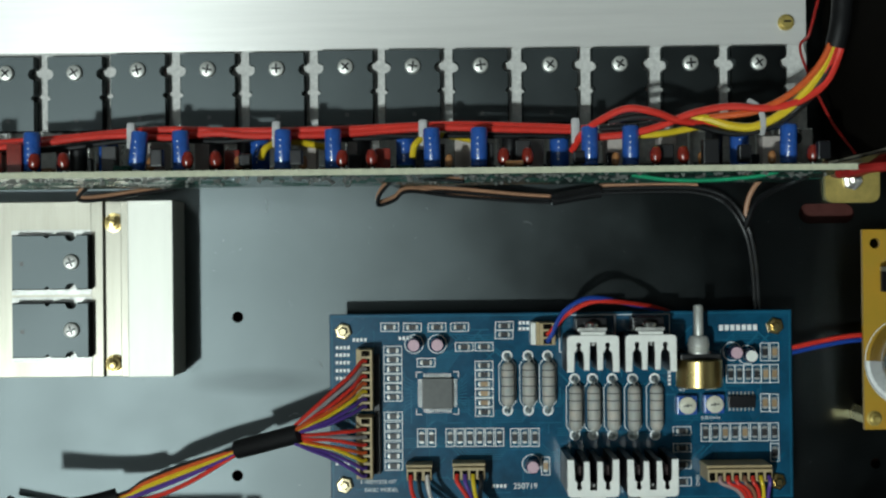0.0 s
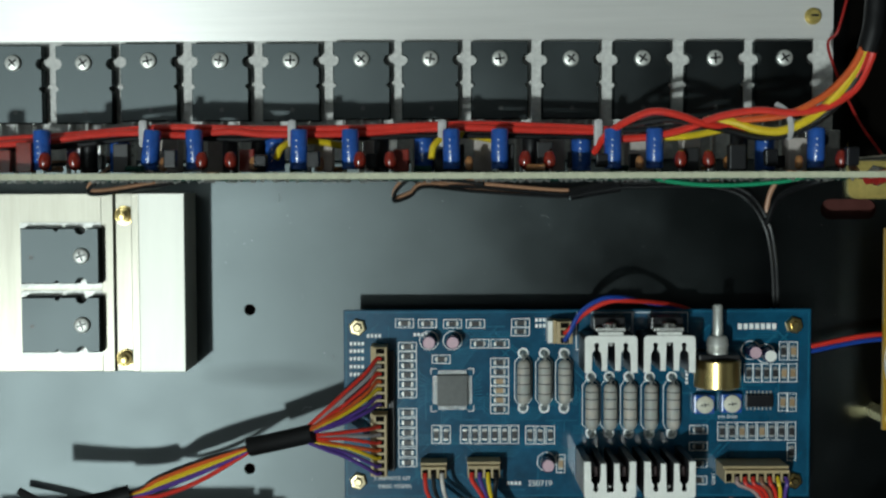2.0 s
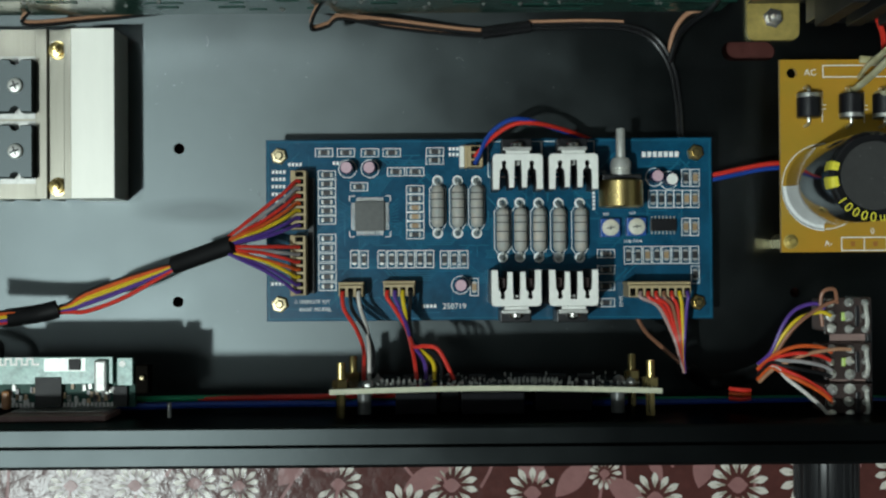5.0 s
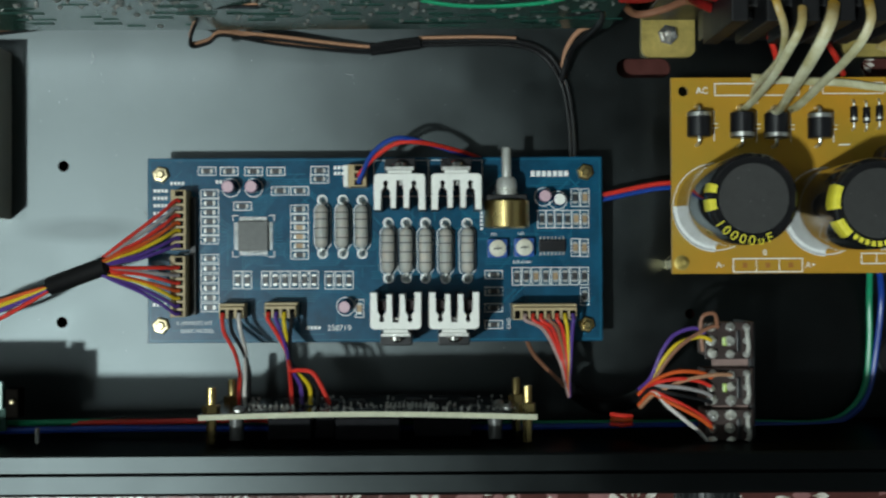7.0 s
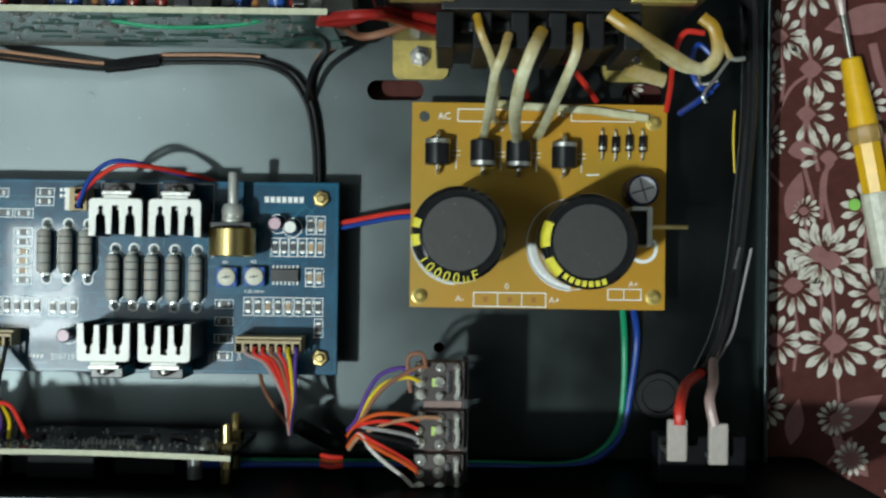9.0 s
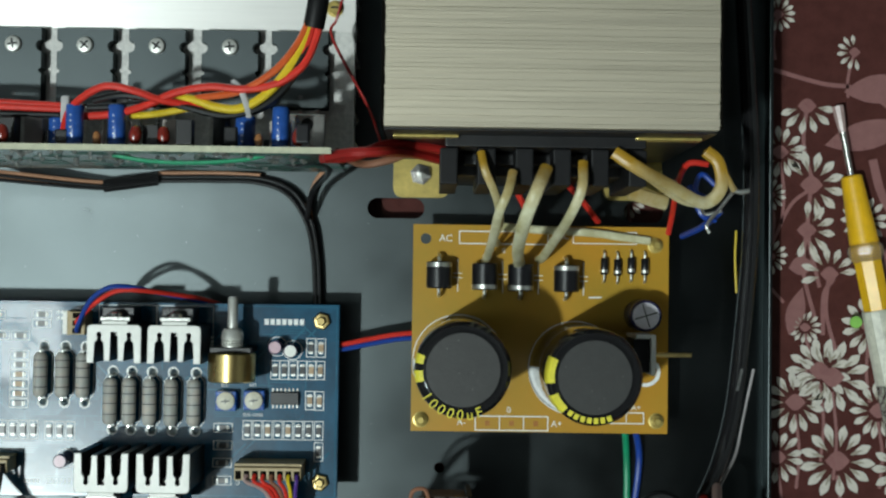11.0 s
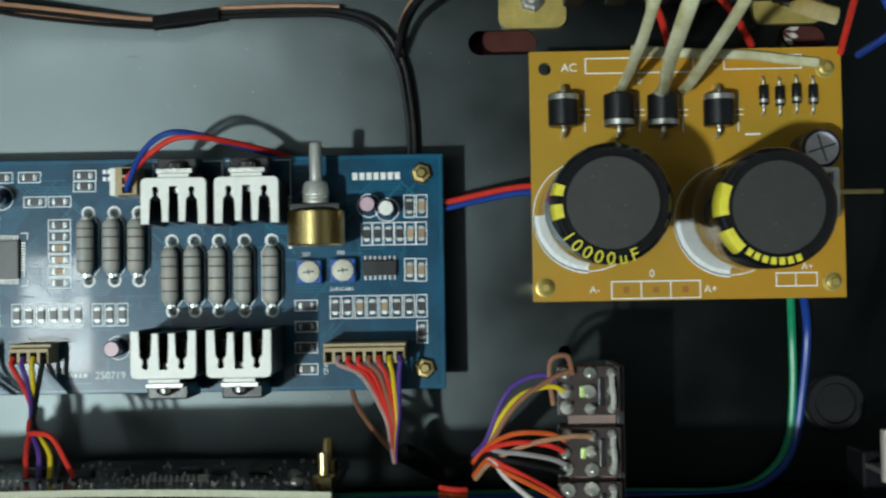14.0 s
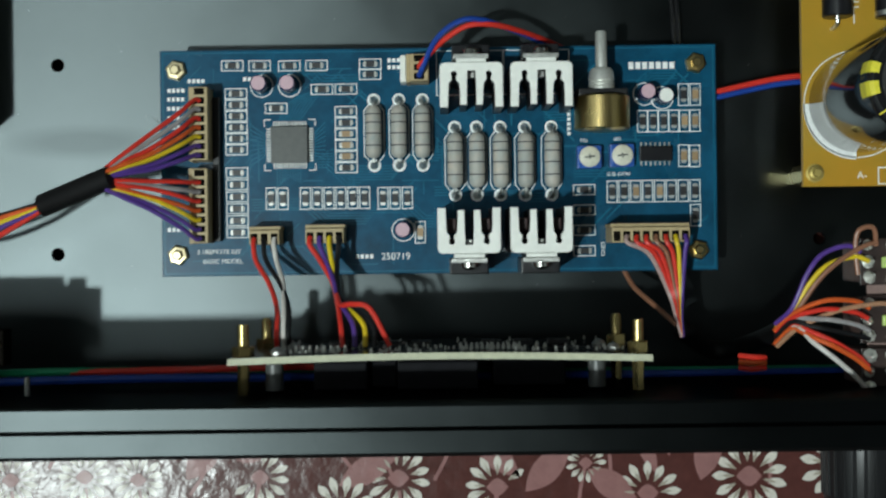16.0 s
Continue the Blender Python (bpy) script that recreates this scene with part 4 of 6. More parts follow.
def bolt(x, y, z, parent, mat, r=2.9):
    b = part("bolt", turned((x, y, z), (0, 0, 1), [(r * 1.25, 0), (r * 1.25, 0.5), (r, 0.55), (r, 2.0), (0.8 * r, 2.4), (0, 2.4)], seg=18), mat, parent, smooth=True)
    # black bar on the head for the shade in its recess
    part("cross_recess", boxed(x - 0.55 * r, y - 0.16 * r, z + 2.3, x + 0.55 * r, y + 0.16 * r, z + 2.46), M_BLACK, b)


bolt(144.2, 149.0, ZH, sink, M_ZINC, r=2.1)


def transistor(x, y1, w, ln, z, parent, along_y=True, turn=20.0):
    """A flat moulded transistor with scalloped flanks, screw and three legs; y1 is its far end."""
    hw = w / 2
    pts = []
    # right flank upwards, left flank downwards
    pts.append((hw, -ln))
    for at, r in ((-13.4, 0.85), (-5.6, 1.85)):
        for k in range(7):
            a = math.pi * k / 6
            pts.append((hw - r * math.sin(a), at - r * math.cos(a)))
    pts += [(hw, 0), (-hw, 0)]
    for at, r in ((-5.6, 1.85), (-13.4, 0.85)):
        for k in range(7):
            a = math.pi * k / 6
            pts.append((-hw + r * math.sin(a), at + r * math.cos(a)))
    pts.append((-hw, -ln))
    rot = (lambda p: p) if along_y else (lambda p: (p[1], -p[0]))
    bm = B()
    lo = [bm.verts.new((x + rot(p)[0], y1 + rot(p)[1], z)) for p in pts]
    mid = [bm.verts.new((x + rot(p)[0], y1 + rot(p)[1], z + 4.1)) for p in pts]
    hi = [bm.verts.new((x + rot((p[0] * 0.965, p[1] * 0.98 - 0.2))[0], y1 + rot((p[0] * 0.965, p[1] * 0.98 - 0.2))[1], z + 4.8)) for p in pts]
    N = len(pts)
    for A, C in ((lo, mid), (mid, hi)):
        for k in range(N):
            bm.faces.new((A[k], A[(k + 1) % N], C[(k + 1) % N], C[k]))
    bm.faces.new(hi)
    bm.faces.new(lo)
    t = part("power_transistor", bm, M_POWER, parent, "black moulded transistor with scalloped flanks")
    sx, sy = rot((0, -5.4))
    screw_head(x + sx, y1 + sy, z + 4.8, 2.55, 1.3, M_SCREW, t, turn=turn)
    dx, dy = rot((0.4, -ln + 3.4))
    bm = turned((x + dx, y1 + dy, z + 4.78), (0, 0, 1), [(0.75, 0), (0.75, 0.05), (0, 0.05)], seg=12)
    part("ejector_mark", bm, M_CHIP, t)
    return t


rnd = random.Random(9)
QX = [-105.4, -83.6, -63.5, -41.3, -19.3, 2.6, 24.0, 45.6, 67.7, 89.9, 112.4, 134.0]
for n, x in enumerate(QX):
    q = transistor(x, 140.9 - (1.0 if n < 2 else 0.4 if n < 5 else 0), 17.8, 24.0, ZH, sink, turn=rnd.uniform(0, 90))
    for k in (-1, 0, 1):
        lx = x + 5.4 * k
        part("leg", wire([(lx, 117.2, ZH + 2.4), (lx, 112.0, ZH + 2.6), (lx, 106.0, ZH + 3.2), (lx, 99.3, ZH + 4)], 0.75, seg=6, n=3, flat=0.5), M_TIN, q)

# ---- amplifier board standing on edge ----
amp = thing("amplifier_board", (0, 98, 20), "green amplifier circuit board standing on edge", "circuit board")
bm = B()
box(bm, -148, 97.7, 22.2, 148.3, 99.3, 76.4)
part("substrate", bm, M_GREENPCB, amp)
part("board_edge", boxed(-148, 97.65, 76.4, 148.3, 99.35, 76.75), M_LAMEDGE, amp, "pale raw laminate edge")
# solder joints on the plain side
rnd = random.Random(21)
bm = B()
for k in range(280):
    x, z = rnd.uniform(-146, 146), 76 - abs(rnd.gauss(0, 18)) - 2
    if z > 24:
        r = rnd.uniform(0.5, 1.3)
        lathe(bm, (x, 97.7, z), (0, -1, 0), [(r, 0), (0.8 * r, 0.3), (0.35, 0.55), (0.2, rnd.uniform(0.6, 0.95))], seg=6)
tagged(part("solder_joint", bm, M_SOLDER, amp, smooth=True), kind="stuff")
bm = B()
for k in range(130):
    x, z = rnd.uniform(-146, 140), rnd.uniform(26, 74)
    box(bm, x, 97.5, z, x + rnd.uniform(2, 14), 97.72, z + rnd.uniform(0.8, 2.5))
tagged(part("copper_track", bm, M_TEAL, amp), kind="stuff")


def can(x, z, y0, ln, r, mat, tilt=0.0, name="blue_capacitor"):
    ax = (math.sin(radians(tilt)), math.cos(radians(tilt)), 0)
    c = part(name, turned((x, y0, z), ax, [(r * 0.95, 0), (r, 0.3), (r, 0.9), (r * 0.93, 1.2), (r, 1.6), (r, ln - 0.5), (r * 0.9, ln)], seg=18), mat, amp, smooth=True)
    part("capacitor_top", turned((x + ax[0] * (ln - 0.02), y0 + ax[1] * (ln - 0.02), z), ax, [(r * 0.85, 0), (r * 0.8, 0.08), (0, 0.08)], seg=16), M_TIN, c)
    if name == "blue_capacitor":
        bm = B()
        for k in range(4):
            lathe(bm, (x + ax[0] * (3 + 1.7 * k) - 0.2 * r, y0 + ax[1] * (3 + 1.7 * k), z + 0.93 * r), (0, 0, 1), [(0.26, 0), (0.26, 0.2), (0, 0.2)], seg=4)
        part("pale_mark", bm, M_SILK, c)
    return c


for x, _, tilt in ((-85.1, 109.2, 0), (-55.1, 108.1, 6), (-42.1, 107.9, -1), (-12.9, 107.6, 1), (1.7, 107.4, 0), (30.3, 107.9, -1), (43.8, 107.8, 0), (75.7, 107.4, 0), (87.5, 107.3, 0), (132.9, 106.8, 1)):
    can(x, 63.0, 100.6, 11.2, 2.45, M_CAPBLUE, tilt)
for x in (-66.1, -21.0, 22.3, 68.0, 121.5):
    can(x, 52.0, 100.2, 10.5, 2.9, M_CAPBLUE)
for x in (-34.7, -25.6, 9.4, 53.6, -75.6, 114.4):
    can(x, 50.0, 100.0, 12.0, 2.6, M_BLACK, name="black_capacitor")
# lacquered drops
for k, x in enumerate((-83.0, -74.4, -39.4, -31.1, 4.5, 13.3, 50.4, 57.6, 93.7, 101.8, 138.4)):
    bm = turned((x, 100.4, 68), (0.06 * (-1) ** k, 1, 0), [(0.5, 0), (1.3, 0.6), (1.75, 2.0), (1.7, 3.4), (1.1, 4.8), (0, 5.3)], seg=14)
    d = part("drop_capacitor", bm, M_DROP, amp, "glossy red-brown drop capacitor", smooth=True)
    part("lead", wire([(x, 99.3, 68), (x, 100, 68), (x, 100.7, 68)], 0.3, seg=5, n=2), M_TIN, d)
for x in (-50.2, -25.1, -6.6, 35.1, 82.8, 127.4, 107.4):
    part("small_drop", turned((x, 100.2, 66), (0, 1, 0), [(0.4, 0), (1.1, 0.6), (1.2, 2.6), (0.7, 3.7), (0, 4.0)], seg=12), M_TANDROP, amp, smooth=True)
# small parts crowded on the board: legs, ceramic bodies, pale blocks
for k in range(46):
    x = -140 + 285 * k / 46 + rnd.uniform(-2, 2)
    z = rnd.uniform(44, 72)
    kind = rnd.random()
    if kind < 0.35:
        part("small_transistor", boxed(x - 1.8, 101, z - 1.4, x + 1.8, 101 + rnd.uniform(3.5, 5.5), z + 1.4, bevel=0.5), M_EPOXY, amp)
    elif kind < 0.7:
        part("axial_resistor", turned((x - 2.6, 100.9, z), (1, 0, 0), [(0.6, 0), (1.0, 0.5), (0.85, 1.2), (0.85, 4.0), (1.0, 4.7), (0.6, 5.2)], seg=10), rnd.choice((M_TEAL, M_TANDROP, M_RES)), amp, smooth=True)
    else:
        part("cement_resistor", boxed(x - 2.2, 100, z - 2, x + 2.2, 100 + rnd.uniform(6, 9), z + 2, bevel=0.3), M_CEMENT if kind > 0.92 else M_DROP if kind > 0.85 else M_BLACK, amp)
for x in (139.0, 9.4, -77.3):
    c = part("driver_transistor", boxed(x - 5.2, 101, 46, x + 5.2, 112, 50, bevel=0.3), M_NICKEL, amp)
    # black disc painted in for the dark inside of the mounting hole
    part("mounting_hole", turned((x, 109, 50.0), (0, 0, 1), [(1.8, 0), (1.8, 0.06), (0, 0.06)], seg=16), M_BLACK, c)
for x in (-51.8, -37.9, -7.0, 7.7, 39.5, 60.6, 84.3, 100.3, 131.1, -96.1):
    part("ceramic_resistor", boxed(x - 2.7, 100.2, 45, x + 2.7, 109.6, 52, bevel=0.4), M_CEMENT, amp, "beige ceramic block resistor")
# pale nylon ties and posts
for x, y in ((-57.4, 113.3), (-15.1, 112.8), (27.6, 112.8), (72.0, 113.5)):
    part("nylon_clip", boxed(x - 1.3, 107, 58.5, x + 1.3, 114.8, 60.6, bevel=0.9), M_NYLON, amp)
# supply cable of red and black wires along the board
bundle = thing("supply_loom", (40, 112, 66), "red, black and yellow supply wires tied along the board", "wire loom")
part("wire", wire([(-102.9, 107.8, 58), (-86.3, 108.9, 58), (-73.0, 110.7, 57), (-59.8, 111.3, 58), (-46.6, 110.6, 57), (-33.3, 111.6, 58), (-21.8, 110.7, 58), (1.4, 110.9, 57), (17.9, 112.0, 57), (34.5, 112.5, 58), (52.6, 111.8, 58), (76.6, 111.1, 58)], 1.0, n=6), WIRE["red"], bundle, "thick red wire", smooth=True)
part("wire", wire([(-103.2, 109.4, 56), (-80.0, 110.8, 56), (-52.0, 112.9, 57), (-26.0, 112.4, 57), (4.0, 112.6, 57), (34.0, 113.6, 57), (58.0, 112.9, 57), (76.6, 111.9, 58)], 0.95, n=6), WIRE["red"], bundle, "thick red wire", smooth=True)
part("wire", wire([(-104.4, 106.8, 54), (-81.0, 107.9, 54), (-55.9, 110.4, 55), (-30.8, 109.7, 54), (-14.0, 111.1, 55), (2.7, 110.0, 54), (36.1, 110.9, 55), (76.2, 109.8, 54)], 1.0, n=6), WIRE["black"], bundle, "thick black wire", smooth=True)
part("wire", wire([(-53.7, 111.4, 56), (-27.1, 112.4, 56), (-3.8, 111.8, 56), (19.5, 110.6, 56), (42.7, 110.3, 56), (69.3, 110.0, 56)], 0.9, n=6), WIRE["black"], bundle, smooth=True)
for a, b, c, d in (((-19.6, 103.7), (-18.2, 106.6), (-14.9, 108.6), (3.2, 109.4)), ((24.5, 103.5), (25.4, 107.5), (29.5, 110.1), (49.2, 109.0))):
    part("wire", wire([(*a, 60), (*b, 61), (*c, 58), (c[0] + 6, c[1] + 0.3, 55), (c[0] + 14, c[1] - 1.0, 52)], 1.0, n=6), WIRE["yellow"], bundle, "yellow wire", smooth=True)
part("wire", wire([(71.1, 105.2, 58), (73.6, 109.7, 62), (78.1, 113.1, 66), (85.7, 116.2, 69), (93.7, 115.0, 69), (100.5, 112.9, 67), (110.8, 111.7, 64), (122.2, 110.6, 64), (130.8, 113.6, 68), (137.1, 119.1, 72), (141.3, 127.8, 75), (143.3, 135.5, 76), (144.0, 141.8, 76)], 1.05, n=6), WIRE["red"], bundle, smooth=True)
part("wire", wire([(77.1, 109.0, 60), (86.7, 109.6, 62), (95.2, 111.4, 65), (104.3, 114.7, 68), (114.3, 116.3, 70), (123.6, 115.6, 71), (132.9, 117.1, 72), (140.0, 121.7, 74), (143.5, 128.7, 75), (144.9, 135.1, 76), (145.3, 141.7, 76)], 1.10, n=6), WIRE["red"], bundle, smooth=True)
part("wire", wire([(101.5, 113.3, 62), (112.0, 114.0, 66), (122.3, 115.1, 70), (131.1, 119.4, 73), (137.2, 125.3, 75), (141.0, 131.7, 76), (142.7, 138.6, 76)], 1.00, n=6), WIRE["orange"], bundle, smooth=True)
part("wire", wire([(102.1, 114.2, 63), (109.0, 113.5, 65), (115.2, 111.4, 66), (122.2, 110.9, 67), (129.5, 114.3, 70), (135.8, 120.6, 73), (140.4, 128.1, 75), (142.7, 134.9, 76), (143.4, 141.8, 76)], 1.25, n=6), WIRE["yellow"], bundle, smooth=True)
part("wire", wire([(90.3, 109.4, 60), (95.9, 109.6, 61), (101.6, 110.5, 61), (108.8, 111.9, 62)], 1.00, n=6), WIRE["yellow"], bundle, smooth=True)
part("wire", wire([(81.2, 113.0, 64), (89.4, 114.3, 66), (98.3, 113.2, 66), (107.3, 111.3, 65), (117.0, 109.2, 65), (126.2, 110.6, 67), (133.8, 115.3, 70), (139.7, 123.2, 74), (143.3, 132.5, 75), (144.3, 141.7, 76)], 1.05, n=6), WIRE["black"], bundle, smooth=True)
part("wire", wire([(78.7, 111.4, 61), (88.4, 111.8, 62), (98.0, 112.9, 63), (109.4, 113.1, 63), (120.8, 110.1, 63), (129.1, 111.6, 66), (135.7, 117.2, 70), (141.0, 126.1, 74), (143.9, 134.7, 75)], 0.95, n=6), WIRE["black"], bundle, smooth=True)
part("sleeve", wire([(142.9, 131.9, 75), (143.9, 137.0, 76), (144.6, 142.5, 76), (144.9, 149.6, 76)], 2.9, n=5, seg=12), M_TAPE, bundle, "black sleeve round the wires", smooth=True)
tx, ty = 122.8, 114.7
part("cable_tie", wire([(tx - 2.5, ty + 3.5, 68), (tx, ty + 1, 70.5), (tx + 1.5, ty - 3, 69), (tx + 1.8, ty - 6, 66)], 0.9, flat=0.6, n=5), M_NYLON, bundle, "white nylon cable tie", smooth=True)
part("wire", wire([(149.2, 152.5, 40), (146.3, 142.1, 40), (144.8, 136.9, 36), (155.3, 117.5, 30), (160.0, 105.1, 40)], 0.45, seg=6), WIRE["shaded_red"], bundle, "thin red wire", smooth=True)

# wires leaving the board's end towards the transformer
lead = thing("speaker_leads", (160, 100, 60), "thick red wires between board and transformer, shade put into their colour", "wire loom")
# red leads whose colour already holds the shade they lie in
part("wire", wire([(146, 97.0, 74), (152.5, 98.4, 72), (161.5, 99.2, 70), (169.9, 101.0, 50), (178.7, 100.1, 40)], 1.5, n=6), WIRE["shaded_red"], lead, smooth=True)
part("wire", wire([(145, 97.2, 70), (153.4, 98.1, 66), (162.3, 102.2, 60), (171.5, 103.2, 50), (180.4, 102.2, 45)], 1.4, n=6), WIRE["shaded_red"], lead, smooth=True)
part("wire", wire([(147.7, 101.2, 50), (154.2, 98.7, 40), (162.6, 100.0, 40), (171.0, 103.2, 38), (179.4, 101.9, 36)], 1.2, n=6), WIRE["brown"], lead, smooth=True)
part("wire", wire([(127.2, 100.4, 40), (134.7, 97.9, 45), (142.0, 98.2, 50), (143.8, 97.3, 30), (137.3, 92.6, 12), (134.7, 83.8, 5)], 1.0, n=6), WIRE["black"], lead, smooth=True)
# green jumper on the solder side
gl = thing("green_jumper", (110, 95, 60), "thin green jumper wire on the board's solder side", "wire")
part("wire", wire([(87.3, 97.6, 66), (97.3, 96.1, 66), (109.0, 95.8, 66), (122.3, 96.7, 66), (129.0, 98.0, 66)], 0.6, n=6, seg=6), WIRE["green"], gl, smooth=True)

def rounded_plate(x0, y0, z0, x1, y1, z1, r):
    """A flat plate with rounded corners."""
    bm, pts = B(), []
    for cx, cy, a in ((x1 - r, y1 - r, 0), (x0 + r, y1 - r, 90), (x0 + r, y0 + r, 180), (x1 - r, y0 + r, 270)):
        for k in range(6):
            q = radians(a + 18 * k)
            pts.append((cx + r * math.cos(q), cy + r * math.sin(q)))
    low, top = [bm.verts.new((*p, z0)) for p in pts], [bm.verts.new((*p, z1)) for p in pts]
    bm.faces.new(top)
    bm.faces.new(low[::-1])
    for k in range(len(pts)):
        n = (k + 1) % len(pts)
        bm.faces.new((low[k], low[n], top[n], top[k]))
    return bm


# ---- transformer ----
tr = thing("transformer", (207, 135, 0), "large laminated mains transformer with cream lead wires", "transformer")
TX0, TX1, TY, TZ = 162.6, 250.9, 104.6, 84
rnd = random.Random(3)
y = TY
while y < 172:
    w = rnd.choice((0.9, 1.1, 1.4, 1.9))
    d = rnd.uniform(0, 0.28)
    part("lamination", boxed(TX0 + rnd.uniform(0, 0.2), y, 6, TX1 - rnd.uniform(0, 0.2), y + w - 0.06, TZ - d), M_STEELLAM, tr)
    y += w
# thin black sheets added over the laminations to make flanks and front dark
for x0, x1 in ((TX0 - 0.9, TX0 - 0.05), (TX1 + 0.05, TX1 + 0.9)):
    part("side_sheet", boxed(x0, TY + 0.5, 4, x1, 171.5, TZ - 0.8, bevel=0.2), M_NEARBLACK, tr, "added thin black sheet that darkens the flank")
part("front_sheet", boxed(TX0, TY - 0.6, 4, TX1, TY - 0.05, TZ - 3.0, bevel=0.1), M_BLACK, tr, "added thin black sheet that darkens the front")
bz = 66
M_TOOTH = material("grey_black_nylon", (0.010, 0.010, 0.011), 0.5, vary=0.2, size=3, ior=1.3)
bobbin = part("bobbin", boxed(179.0, 94.5, 16, 234.0, TY - 0.1, bz - 14, bevel=0.6), M_BLACK, tr, "black plastic bobbin with slotted flange")
for k in range(6):
    fx = 180.0 + 10.4 * k
    part("flange_tooth", boxed(fx - 2.5, 90.8, 30, fx + 2.5, 100.9, bz + 2, bevel=0.5), M_TOOTH, bobbin)
part("flange", boxed(179.0, 101.0, bz - 13.9, 234.0, TY - 0.2, bz + 4, bevel=0.4), M_BLACK, bobbin)
part("winding", boxed(184, 97.2, bz - 13.9, 230, 100.8, bz - 9, bevel=0.8), M_BLACK, bobbin)
for x0, x1, y0, y1 in ((162.6, 181.0, 91.6, 112.0), (232.0, 251.0, 91.6, 112.0)):
    f = part("mounting_foot", rounded_plate(x0, y0, 0.02, x1, y1, 2.0, 3.0), M_ZINC, tr, "yellow zinc-plated mounting foot")
    xm = 171.6 if x0 < 200 else 241
    part("nut", turned((xm, 99.2, 2.0), (0, 0, 1), [(3.6, 0), (3.6, 0.7), (2.7, 0.75), (2.7, 3.2), (1.5, 3.3), (1.5, 6.2), (0, 6.4)], seg=6), M_NICKEL, f)
part("strap", boxed(TX0 + 2, TY - 1.4, 67, TX0 + 20, TY - 0.62, 72, bevel=0.4), M_ZINC, tr)
part("strap", boxed(TX1 - 20, TY - 1.4, 67, TX1 - 2, TY - 0.62, 72, bevel=0.4), M_ZINC, tr)
# sleeved windings to the amber board
for pts, r in (
    ([(188.7, 99.6, 70), (190.0, 94.0, 72), (193.0, 87.7, 68), (195.0, 81.9, 55), (194.9, 77.7, 30), (196.4, 76.1, 18)], 1.15),
    ([(197.6, 94.3, 70), (196.0, 88.5, 74), (193.9, 83.2, 72), (193.0, 76.4, 55), (192.5, 71.6, 30), (192.4, 70.9, 17.5)], 1.3),
    ([(206.8, 95.5, 70), (203.5, 88.4, 76), (200.8, 80.3, 70), (200.6, 73.6, 50), (202.4, 70.2, 30), (202.8, 70.0, 17.5)], 1.85),
    ([(216.7, 97.2, 70), (215.9, 89.5, 74), (213.4, 82.2, 68), (211.4, 76.2, 45), (209.8, 71.9, 26), (209.4, 71.4, 17.5)], 1.4),
    ([(224.8, 99.8, 72), (231.8, 95.3, 72), (241.6, 91.5, 64), (252.3, 87.3, 58), (257.3, 91.4, 58), (256.6, 98.6, 58), (252.9, 102.1, 58)], 1.9),
    ([(226.6, 97.8, 70), (235.0, 93.6, 66), (245.8, 88.0, 58), (254.4, 86.7, 55)], 1.0),
    ([(253.3, 102.3, 56), (256.1, 99.4, 58), (259.4, 93.8, 58), (261.8, 91.2, 55)], 0.94),
):
    part("sleeved_lead", wire(pts, r, flat=0.7, n=7, seg=10), M_SLEEVE, tr, "cream sleeve browned towards the windings", smooth=True)
part("sleeved_lead", wire([(195.8, 81.7, 20), (207.9, 80.8, 19.5), (225.7, 80.0, 19), (236.4, 78.7, 18.6), (244.4, 77.7, 18.6)], 1.3, flat=0.6, n=6), M_SLEEVE, tr, smooth=True)
part("sleeved_lead", wire([(237.1, 93.0, 22), (243.4, 91.3, 20), (249.6, 89.9, 18)], 2.4, flat=0.5, n=6), M_SLEEVE, tr, smooth=True)
tw = thing("loose_mains_joint", (256, 92, 40), "twisted bare copper ends with blue and red wires", "wire joint")
for pts, r, m in (
    ([(261.8, 91.2, 55), (259.0, 86.3, 50), (256.4, 81.9, 45), (257.1, 79.3, 45)], 0.55, M_TIN),
    ([(261.1, 91.8, 54), (263.5, 90.8, 54), (266.3, 91.2, 54)], 0.7, M_TIN),
    ([(259.9, 85.6, 48), (255.4, 84.9, 46), (253.8, 87.9, 50)], 0.5, M_TIN),
    ([(261.6, 86.2, 40), (257.5, 81.8, 35), (254.2, 79.3, 20)], 1.0, WIRE["blue"]),
    ([(259.9, 83.3, 40), (255.3, 85.1, 42), (252.2, 93.6, 40)], 0.9, WIRE["blue"]),
    ([(255.3, 99.1, 50), (249.5, 99.0, 50), (248.5, 93.6, 40), (250.1, 86.1, 25), (250.2, 80.2, 18)], 0.9, WIRE["red"]),
    ([(258.8, 93.3, 45), (254.6, 96.6, 45), (253.0, 91.6, 45), (257.2, 89.1, 45)], 0.8, WIRE["blue"]),
    ([(246.3, 94.8, 45), (250.5, 90.7, 45), (257.2, 89.1, 45)], 0.5, M_TIN),
):
    part("wire", wire(pts, r, n=6, seg=8), m, tw, smooth=True)
for k, (a, b) in enumerate((((200.6, 94.6), (207.0, 84.0)), ((217.5, 94.8), (228.8, 83.9)))):
    rw = thing("red_lead", (a[0], a[1], 15), "thin red lead running under the transformer's flange", "wire")
    part("insulation", wire([(*a, 24), ((a[0] + b[0]) / 2, (a[1] + b[1]) / 2, 20), (*b, 12)], 1.0, n=5), WIRE["red"], rw, smooth=True)

